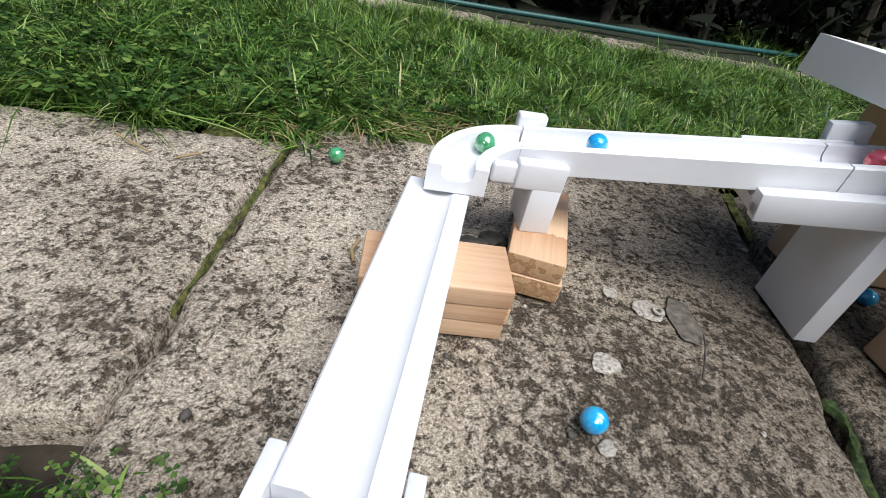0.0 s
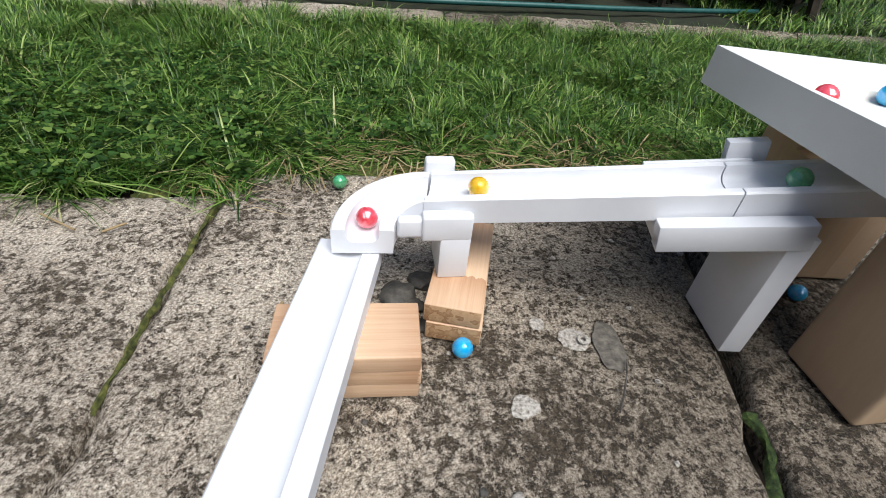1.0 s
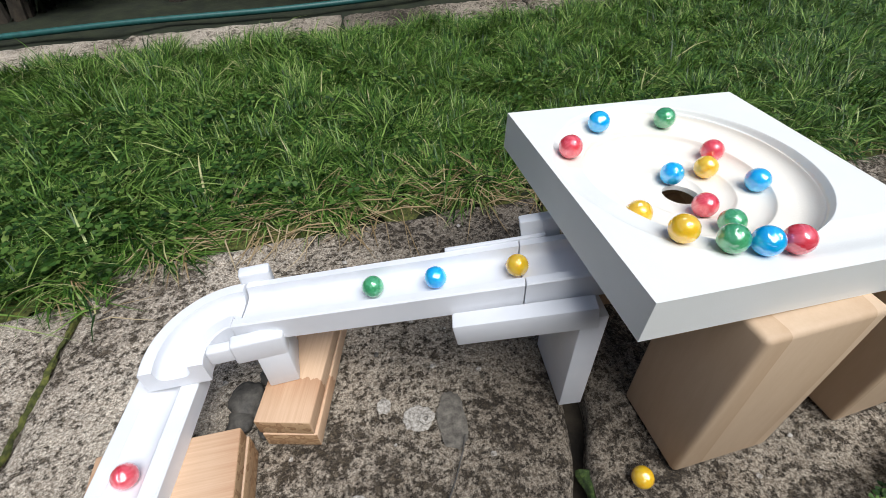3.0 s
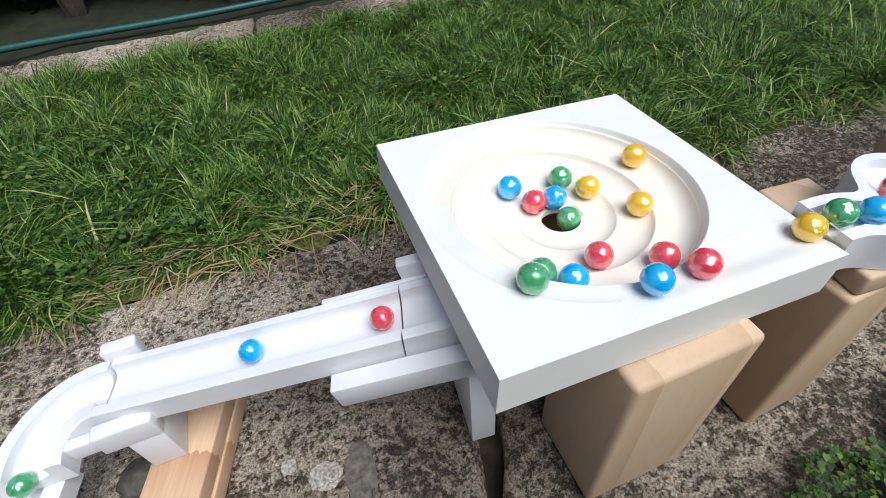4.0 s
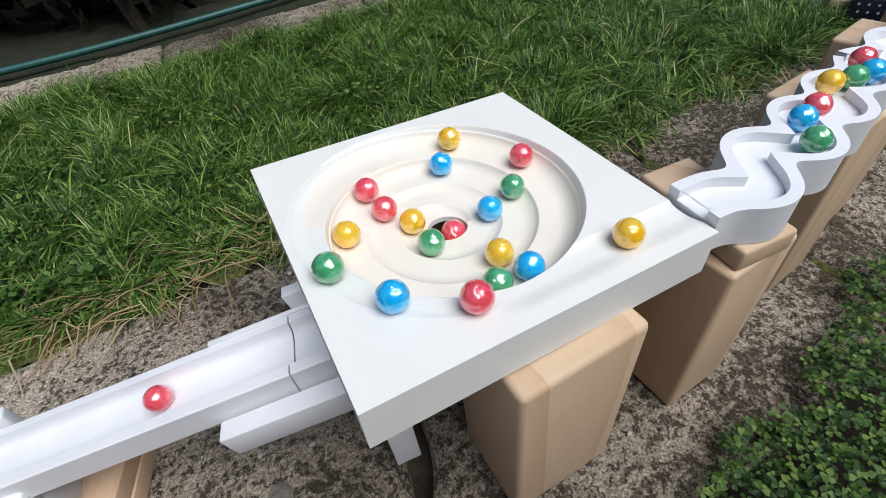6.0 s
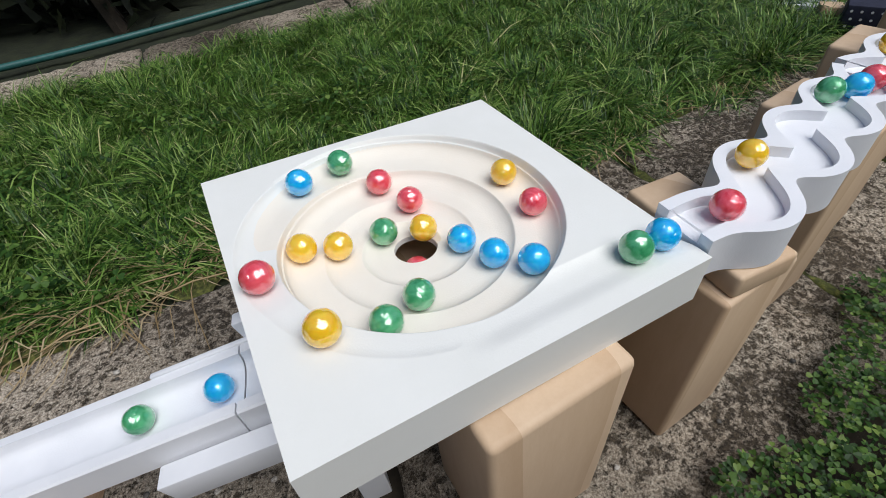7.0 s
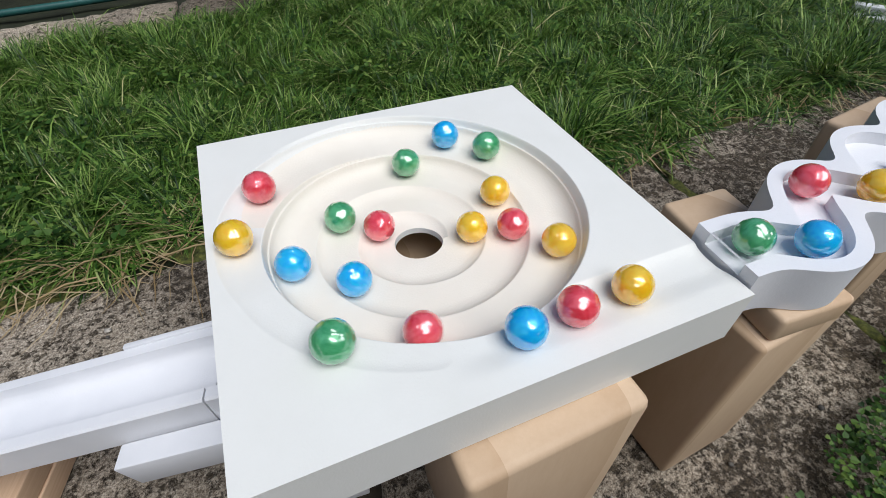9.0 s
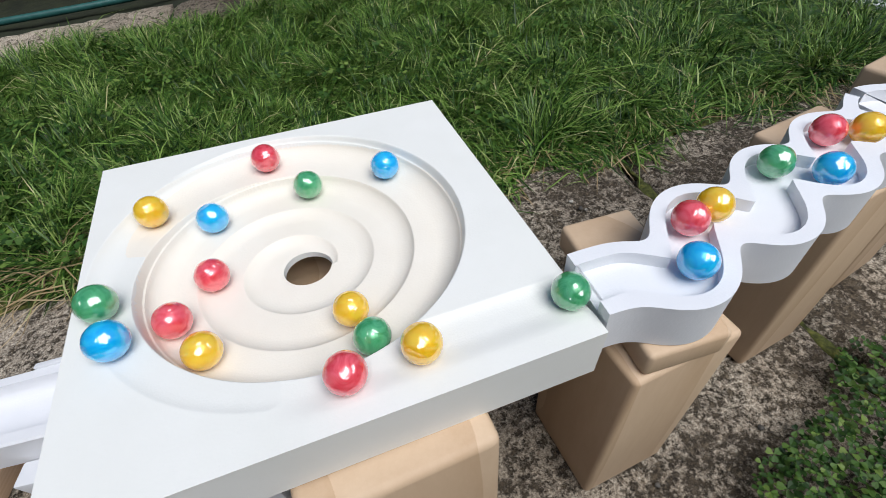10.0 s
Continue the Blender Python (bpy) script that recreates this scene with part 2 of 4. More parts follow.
def slab(x0, x1, y0, y1, skew0, skew1, step=0.006, rough=0.004, name="slab", parent=None, seed=0.0, base=0.0):
    """One cast slab with a broken outline and a pitted, uneven top. The skews lean its two ends."""
    nx, ny = max(4, int((x1 - x0) / step)), max(4, int((y1 - y0) / step))
    bm = bmesh.new()
    grid = []
    for j in range(ny + 1):
        row = []
        fy = j / ny
        y = y0 + (y1 - y0) * fy
        a, b = x0 + skew0 * (y - 0.5 * (y0 + y1)), x1 + skew1 * (y - 0.5 * (y0 + y1))
        for i in range(nx + 1):
            fx = i / nx
            x = a + (b - a) * fx
            q = Vector((x + seed, y - seed, 0.0))
            edge = min(fx * (x1 - x0), (1 - fx) * (x1 - x0), fy * (y1 - y0), (1 - fy) * (y1 - y0))
            wob = 0.010 * math.exp(-edge / 0.02)
            dx = wob * noise.noise(q * 14)
            dy = wob * noise.noise(q * 14 + Vector((7, 3, 1)))
            z = base + rough * (0.55 * noise.noise(q * 9) + 0.5 * noise.noise(q * 34) + 0.30 * noise.noise(q * 90))
            z -= 0.009 * math.exp(-edge / 0.0032) * (0.7 + 0.6 * noise.noise(q * 40))
            row.append(bm.verts.new((x + dx, y + dy, z - 0.002)))
        grid.append(row)
    for j in range(ny):
        for i in range(nx):
            bm.faces.new((grid[j][i], grid[j][i + 1], grid[j + 1][i + 1], grid[j + 1][i]))
    rim = [grid[0][i] for i in range(nx + 1)] + [grid[j][nx] for j in range(1, ny + 1)] + [grid[ny][i] for i in range(nx - 1, -1, -1)] + [grid[j][0] for j in range(ny - 1, 0, -1)]
    low = [bm.verts.new((v.co.x, v.co.y, -0.04)) for v in rim]
    for i in range(len(rim)):
        k = (i + 1) % len(rim)
        bm.faces.new((rim[k], rim[i], low[i], low[k]))
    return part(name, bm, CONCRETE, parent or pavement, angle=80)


slab(-1.35, -0.547, -0.14, 0.20, 0.05, 0.09, seed=3.1)
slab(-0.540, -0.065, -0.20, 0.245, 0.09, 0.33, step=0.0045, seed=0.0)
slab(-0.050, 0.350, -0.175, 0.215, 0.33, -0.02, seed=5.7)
slab(0.360, 0.590, -0.135, 0.205, -0.02, 0.05, seed=9.2)
slab(0.600, 0.93, -0.14, 0.20, 0.05, 0.0, step=0.009, seed=2.4)
slab(0.942, 1.5, -0.13, 0.22, 0.0, 0.0, step=0.012, seed=6.6)

far_path = tagged(empty_thing("far_path"), "narrow worn concrete slab path beyond the lawn", "pavement", kind="structure")
for i, (a, b) in enumerate(((-2.2, -1.25), (-1.24, -0.70), (-0.69, -0.185), (-0.175, 0.30), (0.31, 0.86), (0.87, 1.7), (1.71, 2.8))):
    slab(a, b, 0.935, 1.10, 0.1, 0.1, 0.016, 0.006, "slab", far_path, i * 2.3, 0.004)


def joint(name, pts, width, z, label, material):
    """A low ragged strip of moss in a joint between slabs."""
    bm = bmesh.new()
    rows = []
    for (x0, y0), (x1, y1) in zip(pts, pts[1:]):
        d = Vector((x1 - x0, y1 - y0, 0))
        n = max(2, int(d.length / 0.004))
        side = Vector((-d.y, d.x, 0)).normalized()
        for i in range(n):
            c = Vector((x0, y0, z)) + d * (i / n)
            rows.append([bm.verts.new(c + side * width * u * max(0.12, 0.7 + 1.1 * noise.noise(c * 42 + Vector((u, 0, 2)))) + Vector((0, 0, (0.004 * (1 - u * u) + 0.003 * noise.noise(c * 120 + Vector((0, 0, u))))))) for u in (-1, -0.5, 0, 0.5, 1)])
    for r, s in zip(rows, rows[1:]):
        for j in range(4):
            bm.faces.new((r[j], r[j + 1], s[j + 1], s[j]))
    return tagged(finish(name, bm, material), label, "moss", kind="stuff")


joint("joint_moss", [(-0.552, -0.06), (-0.546, 0.03), (-0.528, 0.24)], 0.0042, -0.010, "yellow-green moss in the joint between slabs", MOSS)
joint("joint_moss", [(-0.133, -0.2), (-0.112, -0.150), (-0.100, -0.125), (-0.088, -0.09)], 0.010, -0.011, "bright green moss in the gap between slabs", GREEN_MOSS)
joint("joint_moss", [(-0.015, 0.12), (0.02, 0.23)], 0.010, -0.012, "dark green moss in the gap between slabs", MOSS)
joint("joint_moss", [(0.354, -0.15), (0.356, 0.02), (0.354, 0.21)], 0.007, -0.010, "yellow-green moss in the joint between slabs", MOSS)
joint("joint_moss", [(0.595, -0.14), (0.595, 0.2)], 0.006, -0.010, "moss in the joint between slabs", MOSS)
joint("edge_moss", [(-0.62, 0.2), (-0.5, 0.258), (-0.3, 0.272), (-0.1, 0.276), (0.03, 0.255), (0.3, 0.222), (0.6, 0.212), (1.0, 0.21)], 0.034, -0.008, "yellow-green moss along the lawn edge", MOSS)


# ---- lawn, clover, straw ----
def blades(name, count, where, height, width, material, label, category, lean=0.55, droop=0.6, flat=0.0):
    """Many separate bent blades in one mesh. where(n) gives x, y and the ground's z."""
    rng = np.random.default_rng(len(name) * 7 + count)
    x, y, z = where(count, rng)
    n = len(x)
    h = height * (0.45 + 0.75 * rng.random(n))
    w = width * (0.6 + 0.8 * rng.random(n))
    # neighbours lean alike, in tufts
    cell = np.floor(x / 0.045).astype(int) * 7919 + np.floor(y / 0.05).astype(int) * 104729
    tuft = np.abs(np.sin(cell * 12.9898)) * 43758.5453 % 1.0
    a = tuft * 2 * np.pi + rng.normal(0, 1.0, n)
    h = h * (0.65 + 0.6 * (np.abs(np.sin(cell * 4.1414)) * 9758.5453 % 1.0))
    ln = lean * (rng.random(n) ** 0.6 + flat + 0.25 * tuft)
    dx, dy = np.cos(a), np.sin(a)
    sx, sy = -dy, dx
    verts = np.empty((n, 7, 3))
    for k, (f, ww) in enumerate(((0.0, 0.8), (0.4, 1.0), (0.75, 0.7))):
        out = h * ln * (f + droop * f * f)
        up = h * f * np.sqrt(np.maximum(0.12, 1 - (ln * f) ** 2 * 0.8)) * (1 - 0.25 * droop * ln * f)
        for s, o in ((-1, 0), (1, 1)):
            verts[:, 2 * k + o, 0] = x + dx * out + s * sx * w * ww * 0.5
            verts[:, 2 * k + o, 1] = y + dy * out + s * sy * w * ww * 0.5
            verts[:, 2 * k + o, 2] = z + up
    out = h * ln * (1 + droop)
    verts[:, 6, 0], verts[:, 6, 1] = x + dx * out, y + dy * out
    verts[:, 6, 2] = z + h * np.sqrt(np.maximum(0.1, 1 - ln ** 2 * 0.85)) * (1 - 0.3 * droop * ln)
    me = bpy.data.meshes.new(name)
    base = (np.arange(n) * 7)[:, None]
    tris = np.array([(0, 1, 3), (0, 3, 2), (2, 3, 5), (2, 5, 4), (4, 5, 6)])
    faces = (base[:, :, None] + tris[None]).reshape(-1, 3)
    me.vertices.add(n * 7)
    me.vertices.foreach_set("co", verts.reshape(-1))
    me.loops.add(faces.size)
    me.loops.foreach_set("vertex_index", faces.reshape(-1).astype(np.int32))
    me.polygons.add(len(faces))
    me.polygons.foreach_set("loop_start", np.arange(0, faces.size, 3, dtype=np.int32))
    me.update(calc_edges=True)
    me.materials.append(material)
    return tagged(new(name, me), label, category, kind="stuff")


def patchy(x, y, rng, f=9.0, keep=0.35):
    g = np.sin(x * f + 1.3 * np.sin(y * f * 0.7)) * np.sin(y * f * 1.1 + 1.7 * np.sin(x * f * 0.6))
    return rng.random(len(x)) < keep + (1 - keep) * (0.5 + 0.5 * g)


def lawn_edge(x):
    return np.where(x < -0.5, 0.20 + 0.02 * np.sin(x * 9), np.where(x < -0.42, 0.287, np.where(x < 0.07, 0.308, 0.226))) + 0.014 * np.sin(x * 31) + 0.01 * np.sin(x * 77)


def near_lawn(n, rng):
    x = rng.uniform(-1.3, 1.3, n)
    y = rng.uniform(0.15, 0.95, n)
    ok = (y > lawn_edge(x) + 0.03 * rng.random(n) ** 2) & (y < 0.935 + 0.01 * np.sin(x * 40)) & patchy(x, y, rng, 9, 0.6)
    return x[ok], y[ok], np.full(ok.sum(), -0.012)


def far_lawn(n, rng):
    x = rng.uniform(-2.4, 4.2, n)
    y = rng.uniform(0.2, 2.6, n)
    ok = ((x > 1.25) & (y > 0.22) & (y < 0.94)) | ((y > 1.10) & (x > 0.75)) | ((x < -1.25) & (y < 0.94))
    return x[ok], y[ok], np.full(ok.sum(), -0.012)


blades("lawn_grass", 300000, near_lawn, 0.045, 0.0017, GRASS, "dense uneven green lawn grass", "grass", 0.85, 0.8)
blades("lawn_grass", 9000, near_lawn, 0.066, 0.0024, GRASS, "longer arching grass blades standing out of the lawn", "grass", 1.0, 1.0)
blades("lawn_grass", 110000, far_lawn, 0.048, 0.0036, GRASS, "dense green lawn grass further off", "grass", 0.8, 0.7)


def strip(x0, x1, y0, y1):
    def where(n, rng):
        x = rng.uniform(x0, x1, n)
        y = rng.uniform(y0, y1, n)
        return x, y, np.full(n, -0.008)
    return where


def lawn_margin(n, rng):
    x = rng.uniform(-0.56, 0.75, n)
    y = lawn_edge(x) + rng.normal(-0.008, 0.016, n)
    return x, y, np.full(n, -0.004)


blades("edge_grass", 5200, lawn_margin, 0.024, 0.0017, GRASS, "short sparse grass over the slab edge", "grass", 1.1, 0.6, 0.3)
blades("edge_straw", 900, lawn_margin, 0.030, 0.0013, STRAW, "dry clippings along the lawn edge", "straw", 1.0, 0.2, 0.9)
blades("edge_straw", 260, strip(-0.40, 0.12, 0.250, 0.33), 0.05, 0.0016, STRAW, "dry straw and dead grass along the lawn edge", "straw", 1.0, 0.2, 0.7)
blades("corner_grass", 1500, strip(-0.80, -0.53, -0.30, -0.165), 0.022, 0.0018, GRASS, "grass tufts at the corner of the slab", "grass", 0.8)
blades("edge_grass", 900, strip(0.12, 1.4, -0.50, -0.19), 0.03, 0.002, GRASS, "grass among clover beside the path", "grass", 0.8)


def clover(name, count, where, size, label, height=0.03):
    """Three-lobed leaves on stalks; each lobe a small folded fan."""
    rng = np.random.default_rng(count)
    x, y, z = where(count, rng)
    verts, faces = [], []
    for px, py, pz in zip(x, y, z):
        h = pz + height * (0.4 + 0.8 * rng.random())
        s = size * (0.6 + 0.7 * rng.random())
        turn, tilt, tdir = rng.random() * 6.28, 0.5 * rng.random(), rng.random() * 6.28
        tx, ty = tilt * math.cos(tdir), tilt * math.sin(tdir)
        for k in range(3):
            a = turn + k * 2.094
            ring = [(0, 0), (0.55, -0.42), (0.95, -0.36), (0.9, 0.0), (0.95, 0.36), (0.55, 0.42)]
            b = len(verts)
            for u, w in ring:
                lx, ly = s * (u * math.cos(a) - w * math.sin(a)), s * (u * math.sin(a) + w * math.cos(a))
                verts.append((px + lx, py + ly, h + lx * tx + ly * ty + s * 0.22 * abs(w) - s * 0.12 * u))
            faces += [(b, b + 1, b + 2, b + 3), (b, b + 3, b + 4, b + 5)]
        b = len(verts)
        verts += [(px - 0.0005, py, pz - 0.01), (px + 0.0005, py, pz - 0.01), (px, py, h)]
        faces.append((b, b + 1, b + 2))
    me = bpy.data.meshes.new(name)
    me.from_pydata(verts, [], faces)
    me.materials.append(CLOVER)
    return tagged(new(name, me), label, "clover", kind="stuff")


def left_clover(n, rng):
    x = rng.uniform(-1.1, -0.28, n)
    y = rng.uniform(0.17, 0.62, n)
    ok = (y > lawn_edge(x) - 0.005) & (rng.random(n) < np.clip(1.1 - (x + 0.55) * 2.2, 0.08, 1))
    return x[ok], y[ok], np.full(ok.sum(), -0.004)


def right_clover(n, rng):
    x = rng.uniform(0.07, 1.2, n)
    y = rng.uniform(-0.42, -0.10, n)
    ok = y < -0.170 + np.clip((x - 0.07) * 0.20, 0, 0.06) + 0.008 * np.sin(x * 60) + 0.008 * np.sin(x * 23)
    return x[ok], y[ok], np.full(ok.sum(), 0.002)


def weed_corner(n, rng):
    x = rng.uniform(-0.72, -0.50, n)
    y = rng.uniform(-0.26, -0.16, n)
    return x, y, np.full(n, -0.006)


def spread_clover(n, rng):
    x = rng.uniform(-0.3, 1.2, n)
    y = rng.uniform(0.26, 0.9, n)
    return x, y, np.full(n, 0.002)


clover("clover", 2600, left_clover, 0.0085, "green clover and ground leaves at the lawn edge")
clover("clover", 13000, right_clover, 0.0046, "green clover patch beside the slab path", 0.022)
clover("clover", 420, weed_corner, 0.0030, "small weeds at the corner of the slab", 0.02)
clover("clover", 1300, spread_clover, 0.007, "clover leaves scattered in the lawn", 0.035)

# ---- shrubs and hose beyond the far path ----
def shrub(x, y, w, h, seed):
    r = np.random.default_rng(seed)
    thing = tagged(empty_thing("shrub", Matrix.Translation((x, y, -0.03))), "evergreen shrub beyond the far path, shade painted into its near-black leaves", "shrub", "dark shrubs beyond the path")
    stems = bmesh.new()
    for k in range(6):
        a = r.random() * 6.28
        bmesh.ops.create_cone(stems, segments=6, radius1=0.02, radius2=0.006, depth=h, cap_ends=True, matrix=Matrix.Translation((0.12 * math.cos(a), 0.12 * math.sin(a), h / 2)) @ Euler((0.25 * math.sin(a), 0.25 * math.cos(a), 0)).to_matrix().to_4x4())
    part("stem", stems, SOIL, thing)
    n = 2600
    p = r.normal(size=(n, 3))
    p /= np.linalg.norm(p, axis=1)[:, None]
    p *= (0.55 + 0.5 * r.random(n))[:, None] * (1 + 0.25 * np.sin(5 * p[:, :1] + seed) * np.cos(4 * p[:, 1:2]))
    p = p * [w / 2, 0.26, h / 2] + [0, 0, h / 2]
    p[:, 2] = np.abs(p[:, 2])
    d = r.normal(size=(n, 2, 3))
    d /= np.linalg.norm(d, axis=2)[:, :, None]
    s = 0.022 + 0.03 * r.random(n)
    v = np.stack([p, p + d[:, 0] * s[:, None], p + (d[:, 0] * 1.8 + d[:, 1] * 0.3) * s[:, None], p + d[:, 1] * s[:, None] * 0.6], 1).reshape(-1, 3)
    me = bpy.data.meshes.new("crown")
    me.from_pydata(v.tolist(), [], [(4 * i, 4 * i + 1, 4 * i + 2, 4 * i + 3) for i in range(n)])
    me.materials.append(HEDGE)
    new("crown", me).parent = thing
    return thing


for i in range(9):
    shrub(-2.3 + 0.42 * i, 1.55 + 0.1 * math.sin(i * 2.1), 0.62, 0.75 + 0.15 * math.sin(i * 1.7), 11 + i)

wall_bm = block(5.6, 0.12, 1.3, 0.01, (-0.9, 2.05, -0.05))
# unseen walls, added to cut low sky light and darken the marbles' reflections
for name, sx, sy, h, x, y in (("unseen_wall_near", 9.0, 0.2, 1.7, 0.8, -1.9), ("unseen_wall_west", 0.2, 6.0, 2.0, -3.6, 0.2), ("unseen_wall_east", 0.2, 6.0, 2.0, 5.4, 0.2)):
    tagged(finish(name, block(sx, sy, h, 0.01, (x, y, -0.05)), PLASTER), "unseen wall added to block low sky light and darken reflections", "wall", kind="structure")
tagged(finish("wall_back", wall_bm, SHADE_WALL), "wall behind the shrubs, deep shade painted into its near-black colour", "wall", kind="structure")

hose_curve = bpy.data.curves.new("garden_hose", "CURVE")
hose_curve.dimensions = "3D"
hose_curve.bevel_depth = 0.0075
sp = hose_curve.splines.new("NURBS")
hp = [(-2.2, 1.18), (-1.6, 1.16), (-1.1, 1.145), (-0.7, 1.16), (-0.3, 1.15), (0.1, 1.17), (0.5, 1.22), (0.9, 1.3)]
sp.points.add(len(hp) - 1)
for q, (x, y) in zip(sp.points, hp):
    q.co = (x, y, 0.012 + 0.006 * math.sin(x * 7), 1)
sp.use_endpoint_u = True
hose = new("garden_hose", hose_curve)
hose_curve.materials.append(HOSE)
tagged(hose, "teal garden hose lying along the far path", "hose")


# ---- the marble run ----
SPIRAL_C = (-0.0081, 0.0007)
SPIRAL_R = [0.0871, 0.0832, 0.0795, 0.0766, 0.0716, 0.0668, 0.0601, 0.0535, 0.0495, 0.0469, 0.0417, 0.0351, 0.0296, 0.0244, 0.0213, 0.0169, 0.0097]
BOARD_TOP, SLOPE_X, SLOPE_Y = 0.1941, -0.0518, -0.0096
BOARD_THICK, BALL = 0.029, 0.0081
BOARD_POSE = pose(0, 0, BOARD_TOP, math.degrees(math.atan(SLOPE_Y)), -math.degrees(math.atan(SLOPE_X)), 0)


def lane_radius(u):
    """Radius of the rolling line, u turns inward from the exit."""
    xs = [-0.1] + [0.25 * i for i in range(len(SPIRAL_R) - 1)]
    return float(np.interp(u, xs, SPIRAL_R))


def lane_floor(u):
    """Depth of the lane's floor below the board's top, u turns inward from the exit."""
    return float(np.interp(u, (0, 0.2, 0.35, 0.5, 1.0, 3.75), (0.0005, 0.0014, 0.0066, 0.0100, 0.0163, 0.0262)))


def lane_centre(u):
    """Centre of a turn; the inner ones are shifted to fit the marbles to the camera's view."""
    f = min(1.0, max(0.0, u - 0.2))
    return SPIRAL_C[0] + 0.0010 * f, SPIRAL_C[1] + 0.0026 * f


def spiral_point(u):
    a = -math.pi / 2 - 2 * math.pi * u
    r = lane_radius(u)
    cx, cy = lane_centre(u)
    x, y = cx + r * math.cos(a), cy + r * math.sin(a)
    return Vector((x, y, BOARD_TOP + SLOPE_X * x + SLOPE_Y * y + BALL - lane_floor(u)))


HOLE = (SPIRAL_C[0] + 0.0035, SPIRAL_C[1] + 0.003, 0.0125)


def board_depth(x, y):
    """Depth of the carved terrace below the board's top, in the board's own plane."""
    dx, dy = x - SPIRAL_C[0], y - SPIRAL_C[1]
    r = math.hypot(dx, dy)
    phase = ((-math.pi / 2 - math.atan2(dy, dx)) / (2 * math.pi)) % 1.0
    best = 0.0
    for k in range(-1, 4):
        u = phase + k
        if u < -0.02 or u > 3.75:
            continue
        cx, cy = lane_centre(u)
        out = math.hypot(x - cx, y - cy) - lane_radius(u)
        half = float(np.interp(u, (0, 0.3, 0.5, 0.7, 1.0, 1.25, 3.75), (0.0105, 0.0130, 0.0138, 0.0122, 0.0093, 0.0102, 0.0104)))
        lean = 0.0014
        if out < half + lean:
            # round-nosed cut: flat inside, curving up to a steep outer wall
            f = min(1.0, max(0.0, min(out, half) + 0.001) / half)
            cut = lane_floor(u) - 0.0075 * (1 - math.sqrt(1 - f * f))
            best = max(best, cut * (1 - max(0.0, out - half) / lean))
    # exit groove along the near edge
    if x > SPIRAL_C[0] - 0.02:
        v = (y + 0.0800) / 0.0125
        if abs(v) < 1:
            shape = 1 - v ** 4 if v > 0 else 0.5 + 0.5 * math.cos(math.pi * v)
            best = max(best, 0.0023 * shape * min(1.0, (x - SPIRAL_C[0] + 0.02) / 0.02))
    return best


def carved_board():
    thing = tagged(empty_thing("spiral_board", BOARD_POSE), "square white foam board carved with a terraced spiral bowl", "marble run")
    n, half = 500, 0.1
    xs = np.linspace(-half, half, n + 1)
    dep = np.array([[board_depth(x, y) for x in xs] for y in xs])
    for _ in range(1):
        pad = np.pad(dep, 1, mode="edge")
        dep = 0.5 * dep + 0.125 * (pad[:-2, 1:-1] + pad[2:, 1:-1] + pad[1:-1, :-2] + pad[1:-1, 2:])
    bm = bmesh.new()
    g = [[bm.verts.new((x, y, -dep[j][i])) for i, x in enumerate(xs)] for j, y in enumerate(xs)]
    hx, hy, hr = HOLE
    cells = []
    for j in range(n):
        for i in range(n):
            cx, cy = (xs[i] + xs[i + 1]) / 2, (xs[j] + xs[j + 1]) / 2
            if math.hypot(cx - hx, cy - hy) > hr:
                bm.faces.new((g[j][i], g[j][i + 1], g[j + 1][i + 1], g[j + 1][i]))
    for v in [v for v in bm.verts if not v.link_faces]:
        bm.verts.remove(v)
    inner = [e for e in bm.edges if e.is_boundary and max(math.hypot(v.co.x - hx, v.co.y - hy) for v in e.verts) < hr + 0.004]
    ring = {v for e in inner for v in e.verts}
    for v in ring:
        a = math.atan2(v.co.y - hy, v.co.x - hx)
        v.co.x, v.co.y = hx + hr * math.cos(a), hy + hr * math.sin(a)
    down = bmesh.ops.extrude_edge_only(bm, edges=inner)
    for v in [q for q in down["geom"] if isinstance(q, bmesh.types.BMVert)]:
        v.co.z = -BOARD_THICK
    rim = [g[0][i] for i in range(n + 1)] + [g[j][n] for j in range(1, n + 1)] + [g[n][i] for i in range(n - 1, -1, -1)] + [g[j][0] for j in range(n - 1, 0, -1)]
    low = [bm.verts.new((v.co.x, v.co.y, -BOARD_THICK)) for v in rim]
    for i in range(len(rim)):
        k = (i + 1) % len(rim)
        bm.faces.new((rim[k], rim[i], low[i], low[k]))
    body = part("carved_body", bm, BOARD_WHITE, thing, angle=32)
    body.data.materials.append(CREAM)
    for f in body.data.polygons:
        if f.normal.z > 0.05 and f.center.z < -0.0048 and f.center.y > -0.0945:
            f.material_index = 1
    lower = bmesh.new()
    hole_ring = [lower.verts.new((hx + hr * math.cos(a), hy + hr * math.sin(a), -BOARD_THICK)) for a in np.linspace(0, 2 * math.pi, 48, endpoint=False)]
    edge_ring = []
    for a in np.linspace(0, 2 * math.pi, 48, endpoint=False):
        c, s = math.cos(a), math.sin(a)
        m = half / max(abs(c), abs(s))
        edge_ring.append(lower.verts.new((c * m, s * m, -BOARD_THICK)))
    for i in range(48):
        k = (i + 1) % 48
        lower.faces.new((hole_ring[i], hole_ring[k], edge_ring[k], edge_ring[i]))
    part("underside", lower, BOARD_WHITE, thing)
    return thing


carved_board()


# ---- track under the board ----
def rail_top(x):
    return 0.1618 + 0.1925 * x


FWD, LEFT = Vector((-0.9697, 0.2443, 0)), Vector((-0.2443, -0.9697, 0))
BEND, BEND_R = Vector((-0.3266, 0.0523, 0)), 0.0397


